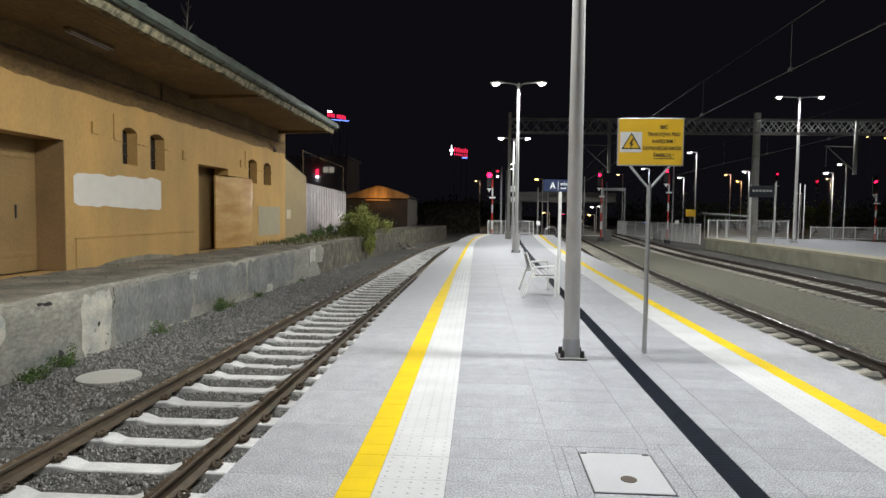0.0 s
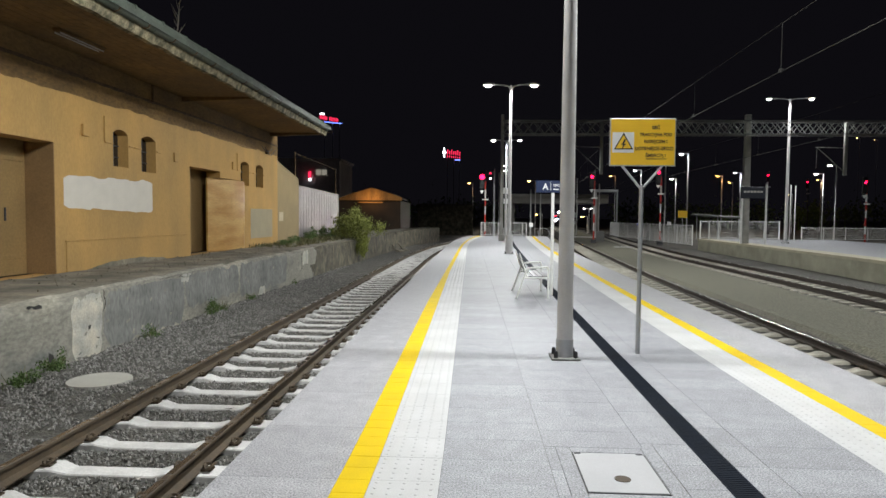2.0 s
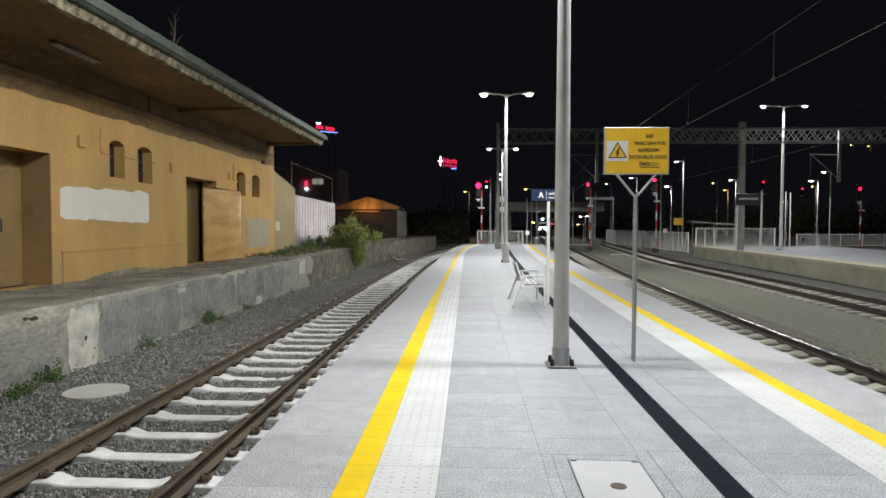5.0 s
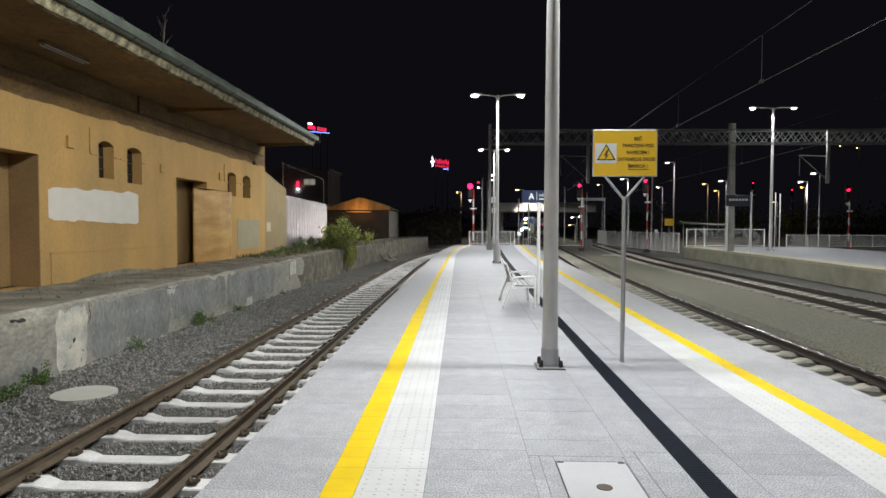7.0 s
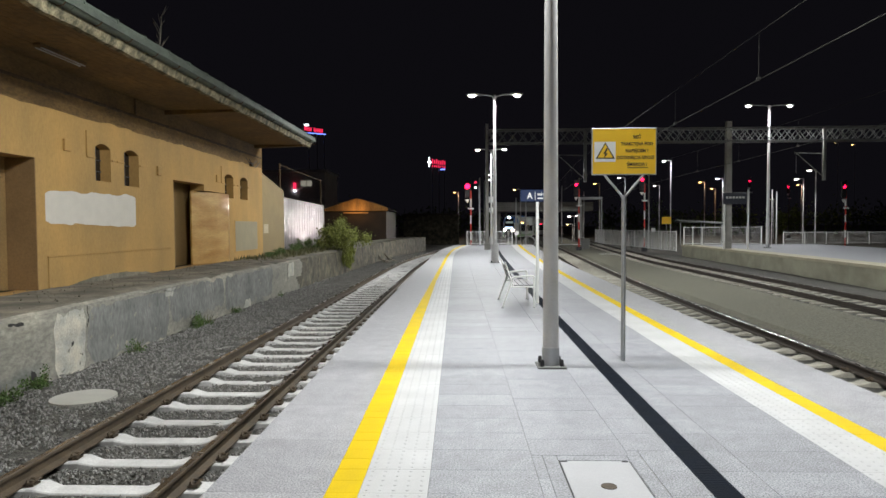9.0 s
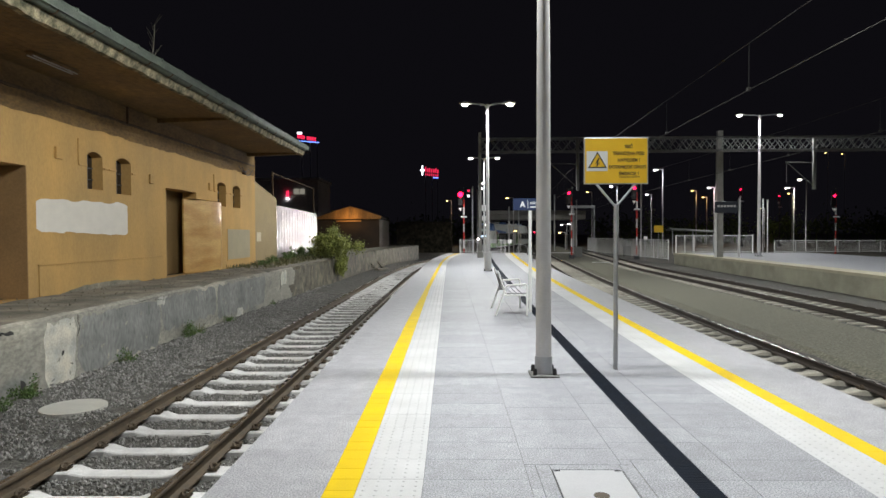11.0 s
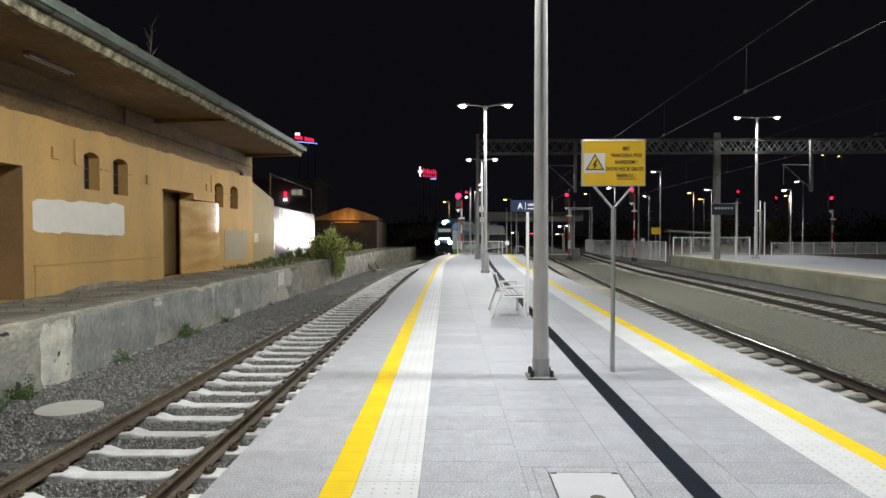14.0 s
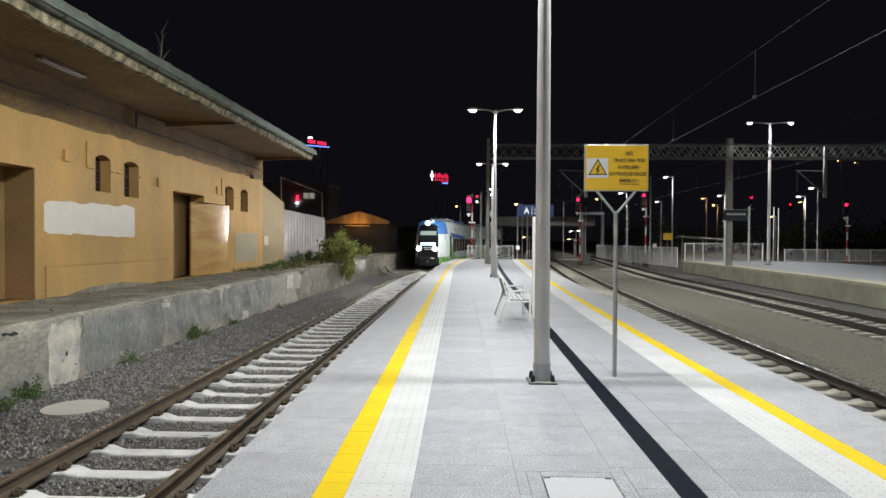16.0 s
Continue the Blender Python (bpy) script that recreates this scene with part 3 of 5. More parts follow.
def wall_with_holes(name, y0, y1, z0, z1, holes, parent, x0=WX, x1=WX - 0.45, material=None, shared=()):
    ys_ = sorted({y0, y1, *[h[0] for h in holes], *[h[1] for h in holes]})
    zs_ = sorted({z0, z1, *[h[2] for h in holes], *[h[3] for h in holes]})
    v, f = [], []

    def hole(a, b):
        return any(h[0] < (a[0] + a[1]) / 2 < h[1] and h[2] < (b[0] + b[1]) / 2 < h[3] for h in holes)

    def quad(*p):
        o = len(v)
        v.extend(p)
        f.append((o, o + 1, o + 2, o + 3))

    cells = [((ys_[i], ys_[i + 1]), (zs_[k], zs_[k + 1])) for i in range(len(ys_) - 1) for k in range(len(zs_) - 1)]
    for a, b in cells:
        if not hole(a, b):
            quad((x0, a[0], b[0]), (x0, a[1], b[0]), (x0, a[1], b[1]), (x0, a[0], b[1]))
            quad((x1, a[0], b[1]), (x1, a[1], b[1]), (x1, a[1], b[0]), (x1, a[0], b[0]))
    for h in holes:
        a, b, c, d = h
        if a not in shared:
            quad((x0, a, c), (x0, a, d), (x1, a, d), (x1, a, c))
        if b not in shared:
            quad((x0, b, d), (x0, b, c), (x1, b, c), (x1, b, d))
        quad((x0, a, d), (x0, b, d), (x1, b, d), (x1, a, d))
        quad((x0, b, c), (x0, a, c), (x1, a, c), (x1, b, c))
    quad((x0, y1, z0), (x1, y1, z0), (x1, y1, z1), (x0, y1, z1))
    quad((x1, y0, z0), (x0, y0, z0), (x0, y0, z1), (x1, y0, z1))
    return part(name, (v, f), material or M["plaster"], parent, fix=False)


WINDOWS = [(14.38, 15.02, 2.74, 3.62), (15.62, 16.34, 2.70, 3.62), (22.32, 23.15, 2.70, 3.56), (23.88, 24.70, 2.70, 3.56)]
DOORS = [(8.9, 12.32, 0.47, 3.06), (18.3, 20.5, 0.47, 3.06), (0.5, 3.9, 0.47, 3.06)]
BAY = (20.5, 22.66, 0.47, 2.86)


def freight_house():
    house = thing("freight_house", "old ochre plastered railway freight house with wide eave", "building")
    wall_with_holes("wall", -5, 26.5, 0.44, 5.0, WINDOWS + DOORS + [BAY], house, shared=(20.5,))
    part("back_wall", box(-22, -5, 0.44, -21.6, 26.5, 5), M["plaster"], house)
    part("gable_wall", box(-21.6, 26.1, 0.44, WX - 0.45, 26.5, 5.0), M["plaster"], house)
    part("gable_wall", box(-21.6, -5, 0.44, WX - 0.45, -4.6, 5.0), M["plaster"], house)
    # roof with a wide eave
    r = loft([[(-5.98, y, 5.12), (-5.98, y, 5.24), (-15, y, 8.3), (-24, y, 5.24), (-24, y, 5.12), (-15, y, 8.12)] for y in (-6, 26.25)])
    roof = part("roof", r, M["ironsheet"], house)
    x = -6.3
    while x > WX:
        part("soffit_board", box(max(x - 0.18, WX), -6, 4.95, x - 0.004, 26.2, 4.98), M["soffit"], house)
        x -= 0.184
    fv = []
    for y in frange(-6, 26.22, 0.16):
        j = 0.04 * noise.noise(Vector((1.0, y * 1.3, 0.0))) + 0.022 * noise.noise(Vector((4.0, y * 5.0, 0.0)))
        fv.append([(-6.30, y, 4.91 + j), (-6.20 + j * 0.4, y, 4.92 + j), (-6.14 + j * 0.2, y, 5.075), (-6.30, y, 5.075)])
    part("fascia", loft(fv), M["mossy"], house, "mossy weathered eave board")
    # half-round gutter in lengths, with straps
    y = -6.0
    while y < 26.0:
        y1 = min(y + 2.0, 26.3)
        secs = []
        for yy, rr in ((y, 0.10), (y1 - 0.06, 0.10), (y1 - 0.058, 0.107), (y1, 0.107)):
            ring = [(-6.10 + rr * math.cos(a), yy, 5.17 + rr * math.sin(a)) for a in [math.pi + math.pi * k / 10 for k in range(11)]]
            ring += [(-6.10 + (rr - 0.012) * math.cos(a), yy, 5.17 + (rr - 0.012) * math.sin(a)) for a in [2 * math.pi - math.pi * k / 10 for k in range(11)]]
            secs.append(ring)
        part("gutter_length", loft(secs), M["ironsheet"], house, smooth=True)
        y = y1
    part("roof_edge", loft([[(-6.0, y, 5.255), (-6.0, y, 5.30), (-6.9, y, 5.60), (-6.9, y, 5.555)] for y in (-6, 26.27)]), M["ironsheet"], house, "grey sheet metal roof edge")
    for y in frange(-5.6, 26.0, 1.0):
        part("roof_seam", loft([[(-5.985, y + o, 5.25), (-5.985, y + o, 5.318), (-6.9, y + o, 5.625), (-6.9, y + o, 5.56)] for o in (-0.018, 0.018)]), M["ironsheet"], house)
        part("gutter_strap", join(*[tube((-6.10 + 0.11 * math.cos(math.pi + math.pi * k / 6), y + 0.5, 5.17 + 0.11 * math.sin(math.pi + math.pi * k / 6)), (-6.10 + 0.11 * math.cos(math.pi + math.pi * (k + 1) / 6), y + 0.5, 5.17 + 0.11 * math.sin(math.pi + math.pi * (k + 1) / 6)), 0.012, n=5) for k in range(6)]), M["darkbrown"], house)
    for y in (3.0, 17.9, 25.6):
        part("eave_bracket", loft([[(WX + 0.013, y + o, 4.82), (WX + 0.013, y + o, 4.946), (-6.34, y + o, 4.946), (-6.34, y + o, 4.89)] for o in (-0.09, 0.09)]), M["soffit"], house)
    # darker brown band above the ochre coat, with a dark broken ridge
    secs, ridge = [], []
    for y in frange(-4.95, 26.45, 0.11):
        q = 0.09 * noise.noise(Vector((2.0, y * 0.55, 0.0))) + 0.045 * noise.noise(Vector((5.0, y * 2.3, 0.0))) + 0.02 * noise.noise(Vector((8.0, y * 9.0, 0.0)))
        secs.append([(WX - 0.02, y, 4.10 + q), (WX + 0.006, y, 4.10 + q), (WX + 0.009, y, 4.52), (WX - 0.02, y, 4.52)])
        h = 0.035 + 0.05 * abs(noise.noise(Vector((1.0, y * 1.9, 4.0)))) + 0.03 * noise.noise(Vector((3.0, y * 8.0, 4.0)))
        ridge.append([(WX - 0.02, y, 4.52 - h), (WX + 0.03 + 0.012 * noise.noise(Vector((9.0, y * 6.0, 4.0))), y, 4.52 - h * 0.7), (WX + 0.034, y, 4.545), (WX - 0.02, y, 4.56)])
    part("bare_plaster_band", loft(secs), M["bare"], house, "brown plaster band with a ragged lower edge")
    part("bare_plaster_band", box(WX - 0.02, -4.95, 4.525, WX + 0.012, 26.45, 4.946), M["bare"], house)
    part("plaster_ridge", loft(ridge), M["darkbrown"], house, "broken dark ridge under the eave")
    part("drain_pipe", tube((WX + 0.06, 16.1, 4.50), (WX + 0.06, 16.1, 4.93), 0.03, n=8), M["darkbrown"], house)
    # doors
    for k, (a, b, c, d) in enumerate(DOORS):
        if k == 1:
            part("inner_door", box(WX - 0.70, a - 0.5, c, WX - 0.65, b + 1.2, d + 0.3, 0.004), M["recess"], house, "dark recessed freight door")
            continue
        t = part("freight_door", box(WX - 0.64, a - 0.1, c, WX - 0.60, b + 0.1, d + 0.1, 0.004), M["recess"], house, "closed matt ochre freight door")
        for q in (1, 2):
            yy = a + (b - a) * q / 3
            part("seam", box(WX - 0.60, yy - 0.012, c + 0.02, WX - 0.588, yy + 0.012, d - 0.02), M["recess"], t)
        for zz in (c + 0.35, d - 0.35):
            part("hinge_strap", box(WX - 0.60, a + 0.05, zz - 0.04, WX - 0.585, b - 0.05, zz + 0.04, 0.003), M["recess"], t)
        part("bolt_handle", tube((WX - 0.575, b - 0.6, c + 1.05), (WX - 0.575, b - 0.6, c + 1.3), 0.018), M["darksteel"], t)
    # thin added sheet on the jamb; its darker brown stands for the jamb's shade
    part("jamb_lining", box(WX - 0.598, 12.30, 0.475, WX - 0.004, 12.317, 3.055), M["reveal"], house, "door jamb with its shade put into the brown colour")
    # leaf swung open against the wall, bulging a little
    secs = []
    def bow(u):
        return WX - 0.27 + 0.33 * math.sin(math.pi / 2 * min(1.0, u * 1.06)) - (0.10 * max(0.0, (u - 0.94) / 0.06) ** 2)

    for k in range(25):
        u = k / 24
        y = 20.15 + 2.50 * u
        secs.append([(bow(u) - 0.05, y, 0.49), (bow(u), y, 0.49), (bow(u), y, 2.84), (bow(u) - 0.05, y, 2.84)])
    leaf = part("bowed_door_leaf", loft(secs), M["doorleaf"], house, "stained ochre sheet steel door bowed outwards", smooth=True)
    for zz in (0.95, 1.75, 2.35):
        rs = []
        for k in range(2, 24):
            u = k / 24
            y = 20.15 + 2.50 * u
            rs.append([(bow(u) - 0.01, y, zz - 0.01), (bow(u) + 0.008, y, zz - 0.01), (bow(u) + 0.008, y, zz + 0.01), (bow(u) - 0.01, y, zz + 0.01)])
        part("rib", loft(rs), M["doorleaf"], leaf, smooth=True)
    part("lintel_block", box(WX - 0.45, 20.503, 2.864, WX - 0.004, 20.62, 3.058), M["plaster"], house)
    # grey smear at the foot of the wall
    n = 30
    vv = [(WX + 0.0245, 13.3 + 3.6 * k / n, 0.47) for k in range(n + 1)]
    vv += [(WX + 0.0245, 13.3 + 3.6 * k / n, 0.48 + 0.13 * math.sin(math.pi * k / n) ** 0.8 + 0.03 * noise.noise(Vector((k * 0.35, 0, 7)))) for k in range(n + 1)]
    part("grey_smear", (vv, [(k, k + 1, n + 2 + k, n + 1 + k) for k in range(n)]), M["docktop"], house, "grey dirt smear", fix=False)
    # arched windows
    for a, b, c, d in WINDOWS:
        w = thing_part("window", house)
        mid, wd = (a + b) / 2, (b - a) / 2
        arch = []
        for k in range(9):
            u = -1 + 2 * k / 8
            arch.append((mid + wd * u, d - 0.10 * u * u))
        for xx in (0,):
            vv = []
            ff = []
            for k in range(9):
                vv += [(WX + 0.002, arch[k][0], arch[k][1]), (WX + 0.002, arch[k][0], d + 0.004), (WX - 0.44, arch[k][0], arch[k][1]), (WX - 0.44, arch[k][0], d + 0.004)]
            for k in range(8):
                o = 4 * k
                ff += [(o, o + 4, o + 5, o + 1), (o, o + 2, o + 6, o + 4)]
            part("arch", (vv, ff), M["plaster"], w, fix=False)
        part("pane", box(WX - 0.27, a, c, WX - 0.255, b, d), M["darkglass"], w, "dark dusty window pane")
        for q in (0.33, 0.66):
            part("bar", box(WX - 0.254, a + (b - a) * q - 0.012, c, WX - 0.235, a + (b - a) * q + 0.012, d), M["darksteel"], w)
        for q in (0.3, 0.6):
            part("bar", box(WX - 0.254, a, c + (d - c) * q - 0.012, WX - 0.231, b, c + (d - c) * q + 0.012), M["darksteel"], w)
        part("sill", box(WX - 0.23, a + 0.003, c, WX - 0.003, b - 0.003, c + 0.02, 0.004), M["plaster"], w)
        # drip moulding at either side
        for q0, q1 in ((a - 0.34, a - 0.03), (b + 0.03, b + 0.22)):
            part("moulding", box(WX - 0.01, q0, d - 0.37, WX + 0.035, q1, d - 0.33, 0.006), M["plaster"], w)
        if (a, b, c, d) in (WINDOWS[0], WINDOWS[2]):
            part("moulding", box(WX - 0.01, a - 0.36, d - 0.33, WX + 0.03, a - 0.30, d + 0.22, 0.006), M["plaster"], w)
    # plinth, small blocks
    part("plinth", box(WX - 0.01, 12.62, 0.46, WX + 0.022, 18.0, 1.09, 0.008), M["plaster"], house)
    part("plinth_cap", box(WX - 0.01, 12.60, 1.094, WX + 0.034, 18.02, 1.12, 0.006), M["plaster"], house)
    for yy, zz in ((13.2, 3.55), (17.3, 3.35), (21.5, 3.45)):
        part("wall_block", box(WX - 0.01, yy, zz - 0.25, WX + 0.05, yy + 0.22, zz, 0.01), M["plaster"], house)
    part("grey_panel", box(WX - 0.01, 23.2, 0.75, WX + 0.012, 26.45, 1.93, 0.004), M["plaster"], house)
    part("grey_patch", box(WX, 23.25, 0.80, WX + 0.018, 25.75, 1.90, 0.004), M["greypatch"], house, "grey painted patch")
    # ragged white patch
    n = 44
    tops, bots = [], []
    for k in range(n + 1):
        y = 12.58 + 3.55 * k / n
        pinch = 0.08 * (1 - min(1.0, 14 * min(k / n, 1 - k / n) + 0.15)) ** 2
        tops.append((y, 2.44 - pinch + 0.05 * k / n + 0.05 * noise.noise(Vector((y * 2.2, 0, 0))) + 0.02 * noise.noise(Vector((y * 9, 0, 2)))))
        bots.append((y, 1.79 + pinch - 0.09 * k / n + 0.07 * noise.noise(Vector((y * 2.0, 5, 0))) + 0.03 * noise.noise(Vector((y * 8, 5, 2)))))
    vv = [(WX + 0.004, *p) for p in tops] + [(WX + 0.004, *p) for p in bots]
    part("white_patch", (vv, [(k, k + 1, n + 2 + k, n + 1 + k) for k in range(n)]), M["whitepatch"], house, "ragged white overpainted patch", fix=False)
    part("notice", box(WX - 0.002, 26.65, 1.42, WX + 0.012, 27.25, 1.80, 0.003), M["noticepaper"], house, "small faded notice")
    # junction box and dangling wires at the corner
    part("junction_box", box(WX + 0.0, 24.95, 4.05, WX + 0.10, 25.15, 4.2, 0.01), M["darkbrown"], house)
    for dy, s in ((0.0, 0.5), (0.4, 0.8)):
        pts = [(WX + 0.12, 24.2 + dy + q * 0.25, 4.3 - s * math.sin(q / 5 * math.pi) * 0.35) for q in range(6)]
        part("loose_wire", join(*[tube(pts[q], pts[q + 1], 0.012, n=5) for q in range(5)]), M["darksteel"], house)
    # sloping wing wall beyond the corner
    part("wing_wall", loft([[(x, 26.5, 0.44), (x, 29.7, 0.44), (x, 29.7, 3.35), (x, 26.5, 3.92)] for x in (WX - 0.003, WX - 0.4)]), M["wing"], house, "low sloping end wall of greyed plaster")
    return house


def thing_part(name, parent):
    ob = new(name)
    ob.parent = parent
    return ob


freight_house()
tube_lamp = thing("eave_lamp", "unlit twin fluorescent tube lamp under the eave", "lamp")
part("housing", box(-7.53, 11.2, 4.89, -7.39, 12.6, 4.948, 0.008), M["soffit"], tube_lamp)
for dx in (-0.05, 0.05):
    part("tube", tube((-7.46 + dx, 11.24, 4.87), (-7.46 + dx, 12.56, 4.87), 0.013), M["galv"], tube_lamp, smooth=True)
# ---- lamp posts ----
def lamp_post(name, label, x, y, h, led, sh=0.34, sr=0.115, lit=True, rb=0.115, rt=0.06, arm=1.0, group="platform lamp posts", watts=LAMP_W, turn=0.0, foot=0.21):
    t = thing(name, label, "lamp post", group, at=pose(x, y, 0, 0, 0, turn))
    pole = part("pole", join(tube((0, 0, sh - 0.02), (0, 0, h), rb * 0.93, rt, 20)), M["polegrey"], t, smooth=True)
    part("sleeve", tube((0, 0, 0.02), (0, 0, sh), sr, sr, 20), M["galv" if sh < 0.5 else "polegrey"], t, "bare grey steel sleeve", smooth=True)
    part("base_plate", box(-foot, -foot, 0.0, foot, foot, 0.025, 0.006), M["gantry"], t)
    q = foot - 0.055
    for sx in (-1, 1):
        for sy in (-1, 1):
            b = part("anchor_bolt", join(tube((sx * q, sy * q, 0.025), (sx * q, sy * q, 0.085), 0.026, 0.024, 10), tube((sx * q, sy * q, 0.085), (sx * q, sy * q, 0.105), 0.024, 0.016, 10)), M["black"], t, "black capped bolt")
    for s in (-1, 1):
        pts = [(0, 0, h - 0.25), (s * 0.10, 0, h - 0.06), (s * 0.35, 0, h + 0.0), (s * (arm - 0.25), 0, h + 0.03)]
        part("arm", join(*[tube(pts[k], pts[k + 1], 0.03, 0.03, 8) for k in range(3)]), M["polegrey"], t, smooth=True)
        head = part("lamp_head", loft([[(s * (arm - 0.27), -0.09, h - 0.0), (s * (arm - 0.27), 0.09, h), (s * (arm - 0.27), 0.09, h + 0.07), (s * (arm - 0.27), -0.09, h + 0.07)],
                                       [(s * (arm + 0.02), -0.15, h - 0.01), (s * (arm + 0.02), 0.15, h - 0.01), (s * (arm + 0.02), 0.13, h + 0.09), (s * (arm + 0.02), -0.13, h + 0.09)],
                                       [(s * (arm + 0.26), -0.10, h - 0.0), (s * (arm + 0.26), 0.10, h), (s * (arm + 0.26), 0.08, h + 0.05), (s * (arm + 0.26), -0.08, h + 0.05)]]), M["polegrey"], t)
        part("led_panel", loft([[(s * (arm + 0.02) + r * math.cos(q * math.pi / 8), 0.75 * r * math.sin(q * math.pi / 8), h - z) for q in range(16)] for r, z in ((0.15, 0.014), (0.14, 0.055), (0.10, 0.09), (0.04, 0.105))]), led, head, "glowing white lamp panel")
        if lit:
            c, sn = math.cos(radians(turn)), math.sin(radians(turn))
            head_light(x + s * (arm + 0.02) * c, y + s * (arm + 0.02) * sn, h - 0.19, watts)
    return t


lamp_post("lamp_post", "tall grey steel lamp post bolted to the slabs", 1.06, 7.7, 7.5, M["led"], sh=0.235, sr=0.104, rb=0.101, rt=0.062, foot=0.17)
lamp_post("lamp_post", "grey lamp post with two lit white heads", 1.45, 29.3, 7.57, M["led"], sh=0.85, sr=0.165, rb=0.10, rt=0.045)
lamp_post("lamp_post", "distant grey lamp post with two lit heads", 2.19, 50.0, 7.55, M["led"], sh=0.85, sr=0.165, rb=0.10, rt=0.045)
lamp_post("lamp_post", "lamp post farther back along the platform", 1.08, -17.0, 7.5, M["led"])
lamp_post("lamp_post", "grey lamp post on the far platform", 21.5, 46.2, 10.0, M["led"], arm=1.40, watts=2400, rb=0.13, rt=0.06)
lamp_post("lamp_post", "grey lamp post nearer on the far platform", 19.6, 22.0, 10.0, M["led"], arm=1.55, watts=2400)

# ---- warning sign ----
def warning_sign():
    y = 8.03
    t = thing("warning_sign", "yellow high voltage warning board on a forked grey post", "sign", at=pose(2.0, y, 0))
    part("post", tube((0, 0, 0), (0, 0, 2.06), 0.027, 0.027, 14), M["galv"], t, smooth=True)
    for s in (-1, 1):
        part("fork_arm", tube((0, 0, 2.02), (s * 0.24, 0, 2.31), 0.015, 0.015, 8), M["galv"], t, smooth=True)
    W, H, zc = 0.79, 0.575, 2.595
    part("board", box(-W / 2, -0.012, zc - H / 2, W / 2, 0.012, zc + H / 2, 0.004), M["galv"], t)
    part("yellow_sheet", box(-W / 2 + 0.012, -0.0126, zc - H / 2 + 0.012, W / 2 - 0.012, -0.0121, zc + H / 2 - 0.012), M["signyellow"], t, "yellow sign face")
    wx, wz = -W / 2 + 0.165, zc + 0.0
    part("white_square", box(wx - 0.135, -0.0130, wz - 0.125, wx + 0.125, -0.0127, wz + 0.12), M["signwhite"], t)

    def tri(r, yy, th=0.0003):
        pts = [(wx + r * math.cos(a), wz - 0.02 + r * math.sin(a)) for a in (math.pi / 2, math.pi * 7 / 6, math.pi * 11 / 6)]
        return loft([[(p[0], yy, p[1]) for p in pts], [(p[0], yy - th, p[1]) for p in pts]])

    part("triangle_border", tri(0.135, -0.0131), M["signblack"], t)
    part("triangle", tri(0.108, -0.0135), M["signyellow"], t)
    b = [(0.012, 0.06), (-0.030, -0.015), (-0.004, -0.008), (-0.022, -0.07), (0.030, 0.0), (0.004, -0.004), (0.03, 0.06)]
    part("bolt_symbol", loft([[(wx + p[0], yy, wz - 0.02 + p[1]) for p in b] for yy in (-0.0139, -0.0142)]), M["signblack"], t)
    for k, s in enumerate(("SIEĆ", "TRAKCYJNA POD", "NAPIĘCIEM !", "DOTKNIĘCIE GROZI", "ŚMIERCIĄ !")):
        lettering("lettering", s, 0.056, M["signblack"], t, pose(0.155 - (0.018 if k == 3 else 0), -0.0132, zc + 0.175 - 0.084 * k, 90))
    part("underline", box(0.04, -0.0131, zc - 0.205, 0.29, -0.0127, zc - 0.197), M["signblack"], t)
    return t


warning_sign()


# ---- sector sign ----
def sector_sign():
    t = thing("sector_sign", "navy blue sector sign on a slim white post", "sign", at=pose(1.62, 14.0, 0))
    part("post", tube((0, 0, 0), (0, 0, 2.20), 0.036, 0.036, 14), M["whitesteel"], t, smooth=True)
    part("board", box(-0.37, -0.03, 2.20, 0.42, 0.03, 2.46, 0.008), M["signblue"], t)
    lettering("lettering", "A", 0.18, M["signwhite"], t, pose(-0.165, -0.033, 2.325, 90))
    part("divider", box(-0.055, -0.034, 2.24, -0.045, -0.0305, 2.42), M["signwhite"], t)
    lettering("lettering", "sektor", 0.10, M["signwhite"], t, pose(-0.005, -0.033, 2.365, 90), "LEFT", 0.012)
    part("printed_bar", box(0.0, -0.034, 2.262, 0.12, -0.0305, 2.285), M["signwhite"], t)
    return t


sector_sign()


